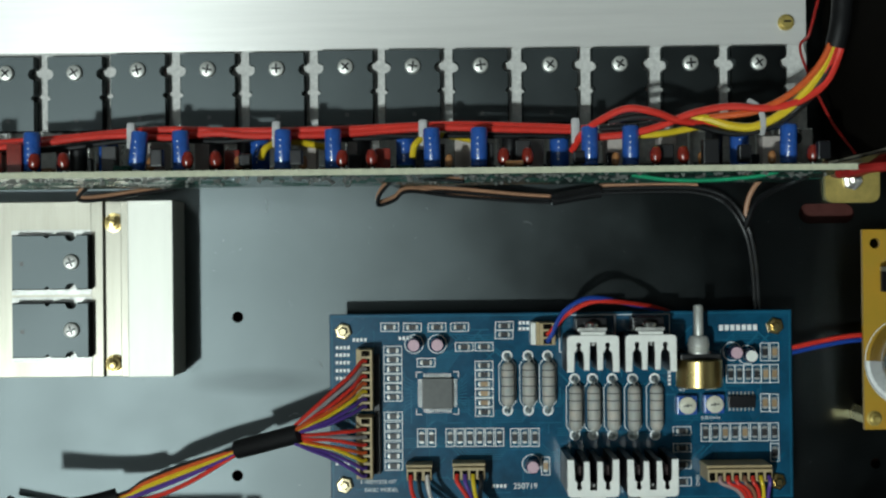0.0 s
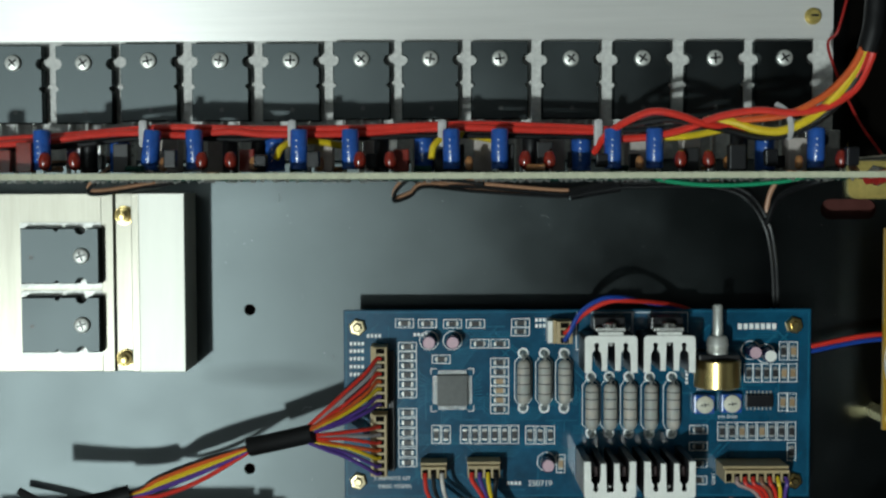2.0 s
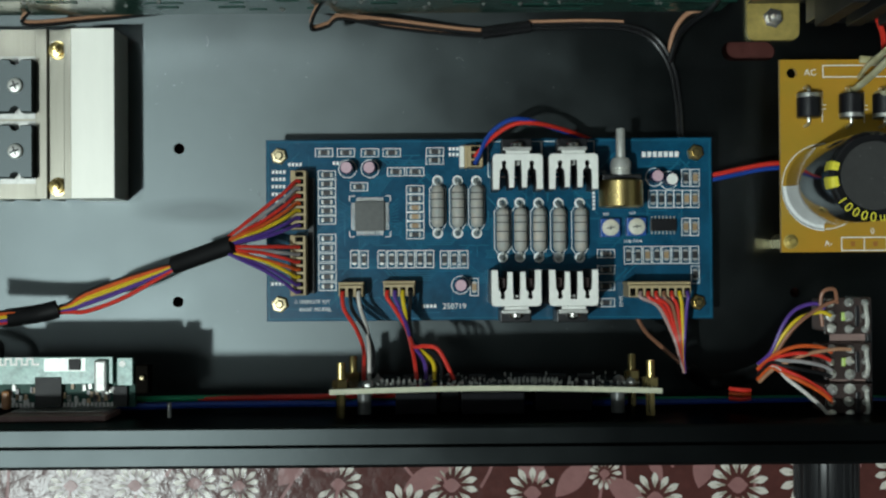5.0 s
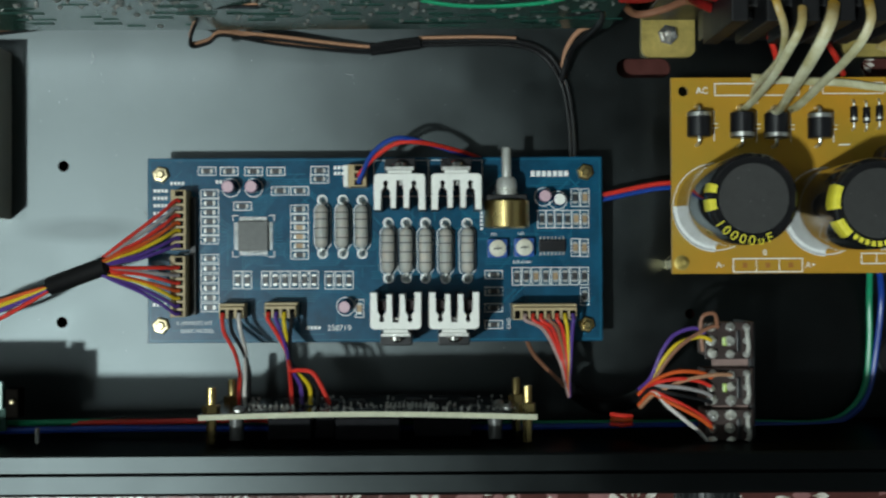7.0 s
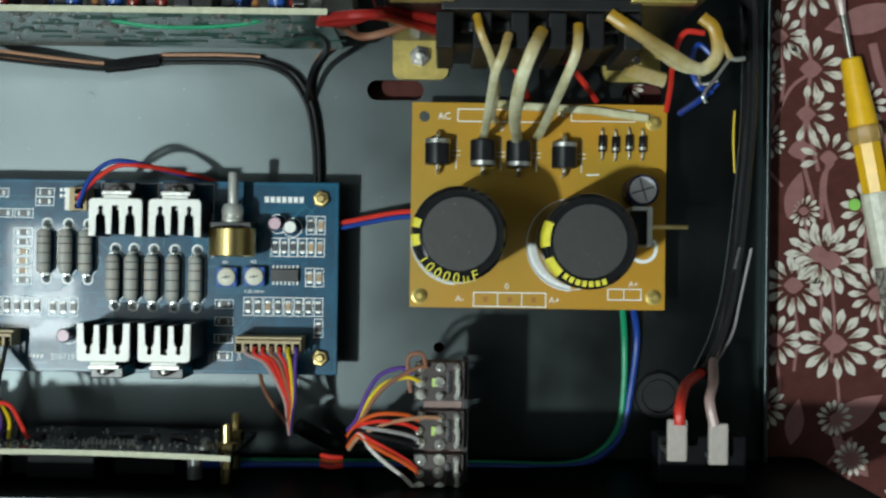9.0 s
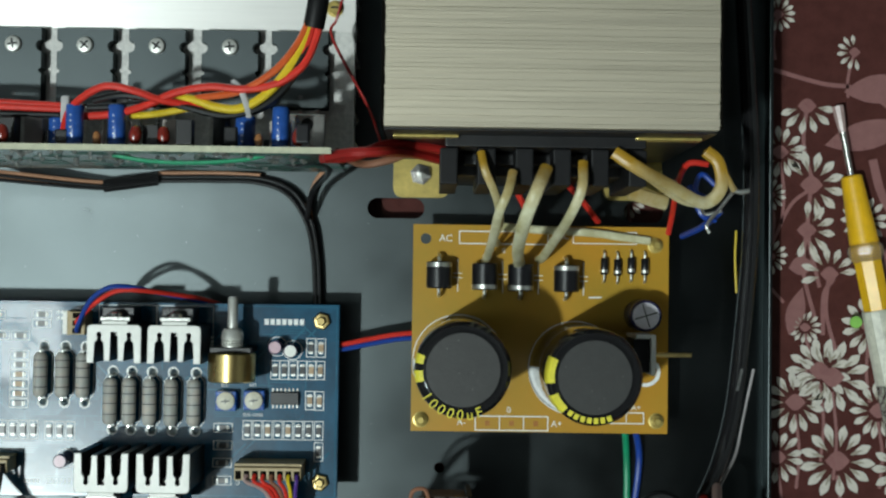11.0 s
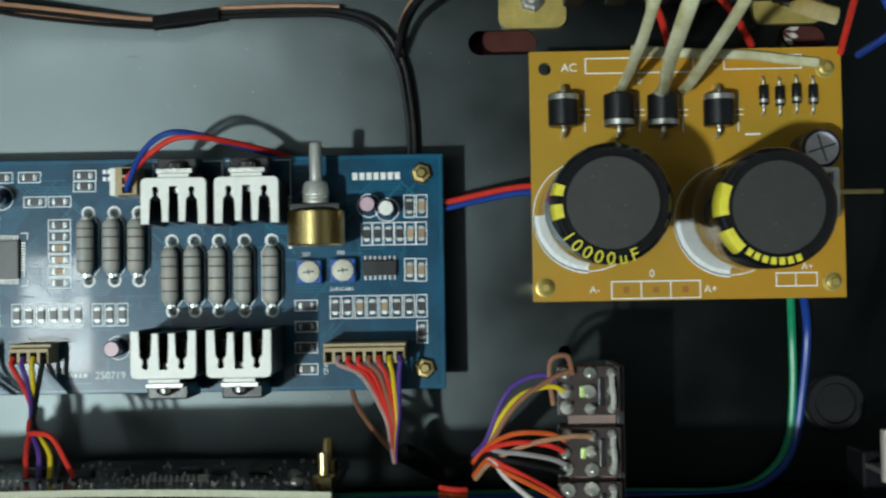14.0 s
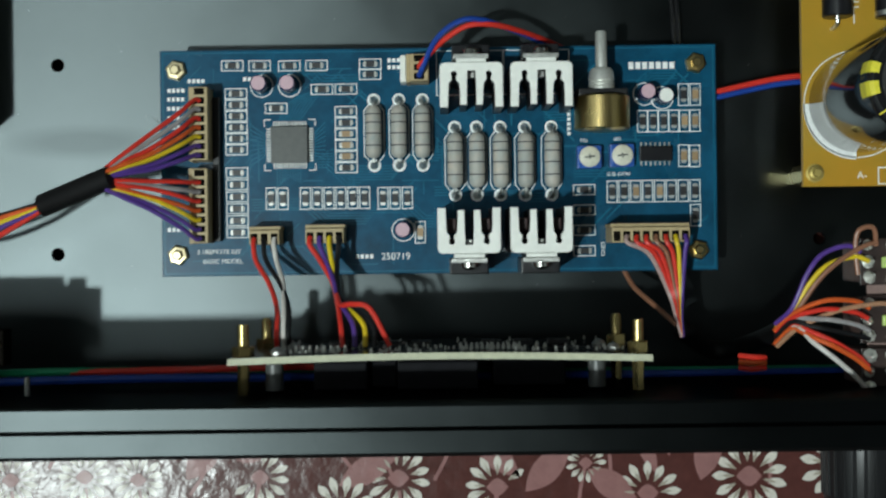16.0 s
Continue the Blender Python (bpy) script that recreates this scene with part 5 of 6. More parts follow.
# ---- small heat sink block ----
blk = thing("regulator_heat_sink", (-90, 65, 0), "small milled aluminium heat sink with two transistors", "heat sink")
for x0, x1, z0, z1 in ((-126.2, -81.7, 12.0, 16.6), (-81.7, -77.7, 12.0, 17.4), (-77.7, -72.0, 12.0, 15.6), (-72.0, -69.4, 12.0, 17.6), (-69.4, -54.8, 0.0, 18.4)):
    part("profile", boxed(x0, 36.8, z0, x1, 94.1, z1, bevel=0.25), M_ALU_BLOCK if x0 > -70 else M_ALU_SAW, blk)
for k in range(6):
    part("fin", boxed(-124.5 + 9 * k, 36.8, 0, -122 + 9 * k, 94.1, 11.98), M_ALU_SAW, blk)
for y in (87.1, 40.9):
    b = part("spacer_screw", turned((-74.5, y, 15.6), (0, 0, 1), [(3.1, 0), (3.1, 0.5), (2.5, 0.55), (2.4, 2.6), (1.4, 2.8), (1.3, 3.9), (0, 4.2)], seg=18), M_BRASS, blk, smooth=True)
for y in (74.3, 52.4):
    part("insulating_pad", boxed(-107.6, y - 10.5, 17.0, -80.6, y + 10.5, 17.2), M_SOLDER, blk, "bright thermal pad")
    transistor(-81.3, y, 17.7, 24.8, 17.2, blk, along_y=False)

# ---- display board behind the front panel ----
disp = thing("display_board", (70, -24, 0), "dark display circuit board standing on brass posts", "circuit board")
bm = B()
N = 14
for k in range(N):
    x0, x1 = 20.3 + 100.7 * k / N, 20.3 + 100.7 * (k + 1) / N
    s0, s1 = math.sin(math.pi * k / N) * 1.0, math.sin(math.pi * (k + 1) / N) * 1.0
    z0, z1 = 57.5 + 2.5 * k / N, 57.5 + 2.5 * (k + 1) / N
    vs = [bm.verts.new(p) for p in ((x0, -25.6 + s0, 12), (x1, -25.6 + s1, 12), (x1, -24.0 + s1, 12), (x0, -24.0 + s0, 12), (x0, -25.6 + s0, z0), (x1, -25.6 + s1, z1), (x1, -24.0 + s1, z1), (x0, -24.0 + s0, z0))]
    for q in ((0, 1, 2, 3), (0, 1, 5, 4), (3, 2, 6, 7)):
        bm.faces.new([vs[i] for i in q])
    bm.faces.new([vs[i] for i in (4, 5, 6, 7)]).material_index = 1
    if k == 0:
        bm.faces.new([vs[i] for i in (0, 3, 7, 4)])
    if k == N - 1:
        bm.faces.new([vs[i] for i in (1, 2, 6, 5)])
bmesh.ops.remove_doubles(bm, verts=bm.verts, dist=0.001)
M_DIM = material("dull_black_moulding", (0.006, 0.006, 0.008), 0.55, vary=0.3, size=3, ior=1.18)
M_DISP = material("black_solder_mask", (0.010, 0.011, 0.016), 0.25, vary=0.3, size=3)
part("substrate", bm, [M_DISP, M_LAMEDGE], disp)
rnd = random.Random(12)
bm = B()
for k in range(150):
    x, z = rnd.uniform(30, 116), 58 - abs(rnd.gauss(0, 16)) - 1
    if z > 14:
        r = rnd.uniform(0.25, 0.5)
        lathe(bm, (x, -23.2, z), (0, 1, 0), [(r, 0), (0.8 * r, 0.4), (0.2, rnd.uniform(0.6, 1.2))], seg=6)
for x, z, m, dx in ((36.0, 52, 8, 1.7), (76, 48, 12, 1.3)):
    for k in range(m):
        lathe(bm, (x + dx * k, -23.2, z), (0, 1, 0), [(0.55, 0), (0.45, 0.8), (0.2, 1.7)], seg=6)
tagged(part("solder_joint", bm, M_SCREW, disp, smooth=True), kind="stuff")
for x, z in ((34, 40), (32, 55), (110.5, 42), (112.5, 54)):
    part("soldered_nut", turned((x, -23.4, z), (0, 1, 0), [(1.7, 0), (1.8, 0.8), (1.0, 1.7), (0, 2.0)], seg=10), M_SOLDER, disp, smooth=True)
for x in (45, 58, 66, 84, 92, 101):
    part("chip", boxed(x - 2.6, -23.3, 30 + x % 9, x + 2.6, -21.9, 34 + x % 9, bevel=0.2), M_SMDBODY, disp)
for x, z in ((25.6, 28), (23.6, 54), (116.9, 28), (118.6, 53)):
    s = part("brass_post", turned((x, -33.0, z), (0, 1, 0), [(1.5, 0), (1.5, 8.6), (2.6, 8.7), (2.6, 9.4)], seg=6), M_BRASS, disp)
    part("nut", turned((x, -24.3 + 0.6, z), (0, 1, 0), [(2.7, 0), (2.7, 2.2), (2.4, 2.4)], seg=6), M_BRASS, s)
    part("screw_end", turned((x, -21.4, z), (0, 1, 0), [(1.4, 0), (1.4, 4.6 if z < 40 else 5.2), (1.0, 5.4), (0, 5.4)], seg=12), M_BRASS, s, smooth=True)
for x0, x1, z0, z1 in ((40, 53, 14, 50), (53.6, 60, 20, 46), (60.5, 80, 14, 51), (84, 102, 16, 44)):
    part("module", boxed(x0, -32.6, z0, x1, -25.8, z1, bevel=0.4), M_DIM, disp)
part("glass_tube", turned((30.5, -32.4, 50), (0, 1, 0), [(2.2, 0), (2.2, 6.4)], seg=14), M_CHIP, disp, smooth=True)
part("glass_tube", turned((109.0, -32.4, 50), (0, 1, 0), [(2.2, 0), (2.2, 6.4)], seg=14), M_CHIP, disp, smooth=True)

# ---- player module at the front ----
M_MINTPAD = material("tinned_pad", (0.55, 0.60, 0.56), 0.4, 0.3, vary=0.2, size=1.5)
M_MINT = material("pale_green_board", (0.08, 0.24, 0.19), 0.3, vary=0.35, size=2.5, second=(0.20, 0.38, 0.33))
bt = thing("player_module", (-66, -24, 42), "green audio player module with a white daughter board", "circuit board")
part("substrate", boxed(-132, -30.6, 40.0, -42.4, -16.5, 41.6, bevel=0.1, seg=1), M_TEAL, bt)
db = part("daughter_board", boxed(-96, -23.0, 42.6, -49.0, -14.6, 43.6, bevel=0.1, seg=1), M_MINT, bt, "small board with a zigzag aerial")
part("ground_pad", boxed(-70.5, -19.0, 43.6, -57.5, -14.9, 43.75), M_MINTPAD, db)
bm = B()
for k in range(4):
    x = -86 + 3.4 * k
    for a in ((x, -16.8, x, -15.0), (x, -15.0, x + 1.7, -15.0), (x + 1.7, -15.0, x + 1.7, -16.8), (x + 1.7, -16.8, x + 3.4, -16.8)):
        stroke(bm, *a, 43.68, 0.7)
part("aerial", bm, M_WHITE, db)
part("chip", boxed(-62.6, -18.6, 43.75, -59.0, -15.2, 44.6, bevel=0.15), M_MATT, db)
part("chip", boxed(-73.4, -30.2, 41.6, -65.0, -20.8, 43.9, bevel=0.2), M_MATT, bt)
part("lead_socket", boxed(-42.2, -26.5, 36.0, -38.2, -17.4, 42.4, bevel=0.5), M_NEARBLACK, bt, "black lead socket")
part("socket_pin", turned((-39.8, -21.3, 42.4), (0, 0, 1), [(0.9, 0), (0.8, 1.4), (0, 1.8)], seg=10), M_PALEBRASS, bt, smooth=True)
part("side_board", boxed(-47.6, -23.6, 42.2, -42.8, -15.0, 43.5, bevel=0.1, seg=1), M_MINT, bt, "narrow pale side board")
part("chip", boxed(-49.0, -30.2, 41.6, -44.6, -23.8, 43.2, bevel=0.2), M_MATT, bt)
part("crystal", boxed(-54.4, -25.6, 42.0, -50.4, -15.4, 45.6, bevel=0.8), M_SOLDER, bt)
part("crystal", boxed(-84.0, -31.0, 41.6, -81.4, -25.0, 44.0, bevel=0.8), M_TANDROP, bt)
part("corner_pad", turned((-46.0, -16.8, 43.5), (0, 0, 1), [(1.0, 0), (1.0, 0.15), (0.5, 0.15), (0.5, 0.05)], seg=14), M_WHITE, bt)
rnd = random.Random(33)
for k in range(70):
    x, y = rnd.uniform(-93, -45), rnd.uniform(-29.4, -23.6)
    part("chip_part", boxed(x - 0.5, y - 0.9, 41.6, x + 0.5, y + 0.9, 42.3), rnd.choice((M_SMDBODY, M_SOLDER, M_SMDCAP, M_SOLDER)), bt)
bm = B()
for k in range(36):
    x = -90 + 1.25 * k
    box(bm, x, -30.4, 41.6, x + 0.7, -29.0, 42.4)
part("edge_contacts", bm, M_SOLDER, bt)
bm = B()
for k in range(24):
    x = -78 + 1.27 * k
    box(bm, x, -30.9, 42.4, x + 0.5, -30.5, 52.0)
part("header_pins", bm, M_SOLDER, bt)
part("bezel", boxed(-80, -32.95, 40.0, -47.2, -31.2, 59.0, bevel=0.3), material("dusty_pink_plastic", (0.22, 0.12, 0.11), 0.5), bt, "dusty pink plastic bezel")

# ---- row of front controls with soldered lugs ----
ctl = thing("tone_controls", (180, -22, 0), "row of three front controls with soldered lugs", "controls")
part("carrier", boxed(186.6, -44.5 + 12, 30, 188.2, 2.5, 50, bevel=0.2), M_BLACK, ctl)
M_TAG = material("grey_pink_card", (0.26, 0.17, 0.15), 0.6, vary=0.2, size=4)
M_PHENOL = material("brown_phenolic", (0.10, 0.055, 0.045), 0.5, vary=0.3, size=3)
rnd = random.Random(5)
M_SHINY = material("fresh_solder", (0.80, 0.79, 0.72), 0.3, 0.55, vary=0.15, size=1, bump=0.3, bump_size=0.6)
M_CARRIER = material("dark_brown_phenolic", (0.035, 0.022, 0.02), 0.35, vary=0.4, size=3)
for k, yc in enumerate((-3.0, -17.0, -29.5)):
    b = part("control_body", boxed(173.6, yc - 5.0, 36, 186.4, yc + 5.0, 51.6, bevel=0.6), M_PHENOL, ctl)
    part("terminal_plate", boxed(172.6, yc - 5.6, 51.62, 187.0, yc + 5.6, 52.4, bevel=0.2), M_CARRIER, b, "dark brown terminal plate")
    for i in range(2):
        for j in range(3):
            lx, ly = 174.4 + 5.6 * i + rnd.uniform(-0.3, 0.3), yc - 4.0 + 4.0 * j + rnd.uniform(-0.3, 0.3)
            bm = turned((lx, ly, 52.4), (rnd.uniform(-0.3, 0.3), rnd.uniform(-0.3, 0.3), 1), [(1.2, 0), (1.3 + rnd.uniform(0, 0.5), 0.7), (0.9, 1.6), (0.5, 2.6), (0.25, 3.2)], seg=8)
            part("soldered_lug", bm, rnd.choice((M_SCREW, M_SHINY, M_SHINY)), b, smooth=True)
    bm = B()
    tube(bm, [(184.8, yc - 4.8, 53.0), (185.2, yc - 2.0, 54.4), (184.9, yc + 1.5, 54.2), (185.1, yc + 4.6, 53.0)], 0.7, seg=7, n=4)
    part("link_wire", bm, M_SHINY, b, "bright tinned link", smooth=True)
    for j in range(3):
        part("soldered_lug", turned((185.0, yc - 4.2 + 4.2 * j, 52.4), (0.1, 0.2 - 0.2 * j, 1), [(1.1, 0), (1.2, 0.6), (0.7, 1.6), (0.3, 2.4)], seg=8), M_SCREW, b, smooth=True)
    part("wiper_strip", boxed(182.0, yc - 3.4, 52.42, 183.3, yc + 3.0, 53.0, bevel=0.2), M_EPOXY, b)
    if k < 2:
        part("lens", boxed(177.6, yc - 1.5, 52.42, 178.9, yc + 1.2, 53.4, bevel=0.4), M_PALEGREEN, b)
        part("paper_tag", boxed(175.2, yc - 8.6, 49, 186.2, yc - 5.7, 49.4), M_TAG, b)

loom = thing("control_loom", (155, -12, 0), "coloured wires fanning out to the front controls", "wire loom")
node = Vector((156.1, -14.0, 52))
ends = [("purple", 172, -0.6, 1, 8.5), ("yellow", 174, -2.8, 2, 7.0), ("brown", 176, 1.8, 3, 4.5), ("orange", 174, -14.0, 4, 4.0), ("red", 173.6, -16.5, 3, 3.0), ("grey", 174, -19.5, 4, 2.0), ("black", 174, -21.5, 2, 0.5), ("red", 173.6, -28.0, 3, 2.0), ("white", 173, -33.5, 4, 1.0), ("orange", 174.4, -29.5, 4, 2.0), ("tan", 180, -13.2, 3, 3.0)]
for k, (colr, ex, ey, lift, bow) in enumerate(ends):
    s = node + Vector((0.4 * (k % 3), -0.55 * k, -0.5 * (k % 2)))
    e = Vector((ex, ey, 54.5))
    m = s.lerp(e, 0.5) + Vector((-1.0, bow * 0.75, lift))
    part("wire", wire([s + Vector((-3, -4, -4)), s, s.lerp(m, 0.55) + Vector((-0.6, bow * 0.12, 0.6)), m, m.lerp(e, 0.6) + Vector((0.4, bow * 0.2, 0.2)), e], 0.62, n=6), WIRE[colr], loom, smooth=True)
part("wire", wire([(176, 1.0, 54), (174.6, 5.2, 56), (171.2, 4.6, 56), (170.6, 0.5, 55), (171.5, -6, 54)], 0.6, n=7), WIRE["brown"], loom, smooth=True)
part("sheath", wire([node + Vector((0, -5, -4)), (153.9, -25.1, 20), (145.7, -27.4, 12), (135.4, -20.9, 20)], 2.6, n=6, seg=12), M_TAPE, loom, "black taped bundle", smooth=True)
for k in range(3):
    a, b = (145.1, -26.0), (151.4, -28.0)
    part("wire", wire([(a[0], a[1] - 1.5 * k, 44), (a[0] + 3, a[1] - 1.5 * k - 0.2, 46), (b[0], b[1] - 1.2 * k + 1.5, 45)], 0.7, n=4), WIRE[("red", "orange", "red")[k]], loom, smooth=True)

# ---- wires from the blue board ----
rnd = random.Random(8)
inp = thing("input_loom", (-40, 12, 30), "taped loom of coloured input wires", "wire loom")
wr, wl = Vector((-12.4, 20.6, 38)), Vector((-33.0, 14.2, 27))
fan = ["white", "red", "grey", "red", "orange", "yellow", "purple", "purple"]
for pins, dy, off in ((PINS_A, 1.4, 0), (PINS_B, -1.6, 0)):
    for k, (x, y, z) in enumerate(pins):
        if k == 0:
            continue
        c = fan[k]
        s = wr + Vector((-1.0, dy + 0.45 * (3.5 - k) * 0.8, rnd.uniform(-0.5, 1.0)))
        e = Vector((x, y, z))
        m = s.lerp(e, 0.5) + Vector((0, (1.4 if dy > 0 else 0.8) * (0.4 + 0.2 * k) * (-1 if dy > 0 else 1) * 0.5 + rnd.uniform(-0.5, 0.5), 1.5))
        part("wire", wire([s, s.lerp(m, 0.5) + Vector((0, 0, 0.6)), m, m.lerp(e, 0.6) + Vector((0, 0, 1.2)), e + Vector((-1.2, 0, 0.9)), e + Vector((0, 0, -0.3))], 0.62, n=5), WIRE[c], inp, smooth=True)
part("tape_wrap", wire([wr + Vector((0.6, 0.2, 0)), wr.lerp(wl, 0.5), wl], 3.0, n=6, seg=14, flat=0.8), M_TAPE, inp, "black insulating tape wrap", smooth=True)
back = [Vector((-70.8, -0.1, 30)), Vector((-89.9, -2.5, 38)), Vector((-108.9, -2.9, 44))]
for k, c in enumerate(("black", "orange", "yellow", "yellow", "purple", "purple", "red")):
    o = 2.2 - 0.75 * k
    sag = -1.6 if c == "red" else -0.7 if c == "grey" else 0
    part("wire", wire([wl + Vector((1, 0.25 * o, 0.3)), wl.lerp(back[0], 0.4) + Vector((0, o - 0.4 + sag, 0.5 * (k % 2))), wl.lerp(back[0], 0.75) + Vector((0, o - 0.3 + sag, 0.4 * (k % 2))), back[0] + Vector((1, 0.4 * o, 0)), back[1] + Vector((0, 0.8 * o, 0.3 * (k % 2))), back[2] + Vector((0, o, 0))], 0.72, n=6), WIRE[c], inp, smooth=True)
part("tape_wrap", wire([back[0] + Vector((0.4, 0.2, 0)), back[0] + Vector((-6, -1.3, 1.5)), back[0] + Vector((-14.5, -2.4, 5.0))], 3.0, n=6, seg=14, flat=0.8), M_TAPE, inp, "black insulating tape wrap", smooth=True)
# a second dark strand beneath
dk = thing("dark_strand", (-70, 8, 0), "thin black strand beneath the taped loom", "cable")
part("jacket", wire([(-113.2, -4.7, 6), (-96.8, -10.7, 14), (-92.8, -15.7, 20), (-95.7, -23.2, 20)], 1.3, n=6), M_MATT, dk, smooth=True)

d3 = thing("display_loom", (32, -10, 20), "red and white wires to the display board", "wire loom")
for (x, y, z), c, ex in zip(PINS_C, ("red", "black", "white"), (29.6, 32.6, 31.4)):
    part("wire", wire([(x, y, z), (x, y - 2.0, z + 1.2), (x + 0.8, y - 6, z + 2), ((x + ex) / 2 + 1, -7, 31), (ex, -13, 38), (ex + 0.2, -19, 41), (ex + 0.2, -22.8, 40)], 0.66, n=6), WIRE[c], d3, smooth=True)
d4 = thing("display_loom", (47, -12, 20), "red, purple and yellow wires to the display board", "wire loom")
for k, ((x, y, z), c, ex) in enumerate(zip(PINS_D, ("red", "purple", "yellow", "black"), (46.6, 49.6, 52.2, 54.5))):
    part("wire", wire([(x, y, z), (x, y - 2.0, z + 1.2), (x + (43.4 - x) * 0.4, y - 6, z + 2), (43.0 + 0.45 * k, -6.8, 29 + k % 2), (44.6 + 0.5 * k, -11.5, 34 + k % 2), (ex - 0.6, -17, 41), (ex, -22.8, 43)], 0.7, n=6), WIRE[c], d4, smooth=True)
part("wire", wire([(44.4, -10.0, 34), (46.0, -12.4, 39), (49.0, -12.0, 43), (53.6, -13.2, 44.5), (58.4, -22.5, 44)], 0.7, n=6), WIRE["red"], d4, smooth=True)
d5 = thing("control_leads", (132, -10, 20), "white, red and yellow wires to the front controls", "wire loom")
for k, ((x, y, z), c) in enumerate(zip(PINS_E[1:], ("rose", "red", "red", "brown", "red", "yellow", "purple"))):
    ex, ey = 133.4, -17.3
    part("wire", wire([(x, y, z), (x + 0.1, y - 1.8, z + 1.3), (x + (ex - 1.6 + 0.5 * k - x) * 0.5, y - 5, z + 0.5), (ex - 2.0 + 0.55 * k, ey + 6, 26), (ex - 0.6 + 0.2 * k, ey, 28), (ex + 0.5, ey - 5, 30)], 0.62, n=6), WIRE[c], d5, smooth=True)
part("wire", wire([(121.3, -4.3, 11), (123.7, -9.6, 16), (128.5, -14.9, 24), (132.7, -19.0, 28)], 0.7, n=5), WIRE["brown"], d5, smooth=True)

lp = thing("supply_pair", (90, 58, 14), "red and blue wire pair arching over the board's edge", "wire")
(xf, yf, zf), (xg, yg, zg) = PINS_F[1], PINS_F[2]
part("wire", wire([(xg, yg, zg), (xg + 1.0, yg + 2.0, zg + 2), (70.7, 56.2, 27), (76.2, 60.4, 29), (82.3, 61.2, 28.5), (92.5, 59.0, 22), (101.3, 56.9, 13), (109.4, 54.5, 8)], 0.75, n=6), WIRE["blue"], lp, smooth=True)
part("wire", wire([(xf, yf, zf), (xf + 1.0, yf + 1.0, zf + 2), (72.0, 55.7, 26), (79.0, 59.7, 28), (86.5, 60.0, 27), (95.5, 58.8, 20), (103.0, 57.3, 12), (111.3, 54.4, 7)], 0.75, n=6), WIRE["red"], lp, smooth=True)
lq = thing("supply_pair", (158, 44, 12), "red and blue wire pair between the two boards", "wire")
for c, dy in (("red", 0.8), ("blue", -0.8)):
    part("wire", wire([(140, 41.5 + dy, 11), (148, 42.9 + dy, 12.4), (157, 44.8 + dy, 12.5), (166, 46.4 + dy, 12.8), (176, 47 + dy, 12.5)], 0.8, n=6), WIRE[c], lq, smooth=True)

# ---- cables on the floor ----
sp = thing("speaker_cable", (60, 98, 0), "black and brown twin cable taped together", "cable")
main = [(-108.9, 102.3, 15), (-96.4, 103.6, 18), (-81.8, 104.7, 22), (-75.0, 103.3, 26), (-82.8, 94.6, 26), (-62.5, 97.3, 18), (-42.0, 101.6, 8), (-17.7, 105.9, 3), (0.3, 105.7, 6), (11.7, 101.8, 14), (21.6, 97.5, 20), (39.3, 96.4, 14), (70.0, 94.1, 7), (85.8, 96.6, 4)]
hook = [(39.3, 97.0, 63), (26.7, 98.5, 55), (18.8, 98.8, 42), (13.9, 95.7, 32), (12.6, 92.0, 27), (17.6, 93.6, 24), (22.3, 96.5, 22), (39.2, 95.0, 13), (70.1, 93.3, 6), (85.8, 95.8, 4)]
bend = [(85.9, 96.3, 3), (105.5, 96.6, 3), (119.1, 96.1, 3), (128.9, 92.3, 3), (135.1, 83.0, 3), (137.4, 72.2, 3), (138.2, 60.5, 3), (138.3, 48.8, 3)]


def shifted(pts, dy, dz=0.0, dx=0.0):
    return [(x + dx, y + dy, z + dz) for x, y, z in pts]


for pts, c, r in ((shifted(main, 0.6), "tan", 0.6), (shifted(main, -0.6), "jet", 0.62), (shifted(hook, 0.6), "tan", 0.6), (shifted(hook, -0.6, 0.3), "jet", 0.6),
                  (bend, "jet", 0.8), (shifted(bend, 0.75, 0.5, 0.75), "jet", 0.75), (shifted(bend, -0.6, 0.9, -0.6), "jet", 0.75), (shifted(bend[:3], 2.0, 0.4), "tan", 0.6),
                  ([(146.5, 101.0, 10), (141.0, 100.3, 6), (136.9, 95.2, 4), (135.3, 88.3, 3), (136.1, 82.0, 3)], "tan", 0.85)):
    part("conductor", wire(pts, r, n=7, seg=8), M_CAPCOAT if c == "jet" else WIRE[c], sp, smooth=True)
part("tape_wrap", wire([(69.2, 93.4, 8), (77.8, 94.9, 6.5), (86.1, 96.2, 5)], 2.1, n=5, seg=12, flat=0.7), M_CAPCOAT, sp, "shiny black tape wrap", smooth=True)

gb = thing("transformer_leads", (240, -8, 0), "green and blue leads curving across the case floor", "cable")
part("conductor", wire([(238.6, 18.1, 8), (240.1, 6.9, 3), (240.3, -7.9, 2), (238.6, -21.8, 2), (231.8, -29.9, 6), (219.7, -33.2, 12), (190.2, -32.5, 16), (133.4, -32.0, 20), (78.0, -31.0, 28), (24.2, -29.8, 32), (-20.0, -28.9, 34), (-57.5, -29.4, 34)], 1.1, n=6), WIRE["green"], gb, smooth=True)
part("conductor", wire([(241.9, 18.2, 8), (244.2, 7.0, 3), (242.5, -9.7, 2.5), (239.7, -23.6, 2.5), (231.9, -31.0, 8), (218.4, -33.4, 16), (189.2, -32.7, 20), (132.9, -32.3, 25), (78.2, -31.4, 33), (24.9, -30.7, 36), (-18.9, -30.5, 38), (-55.9, -31.2, 38)], 1.1, n=6), WIRE["blue"], gb, smooth=True)
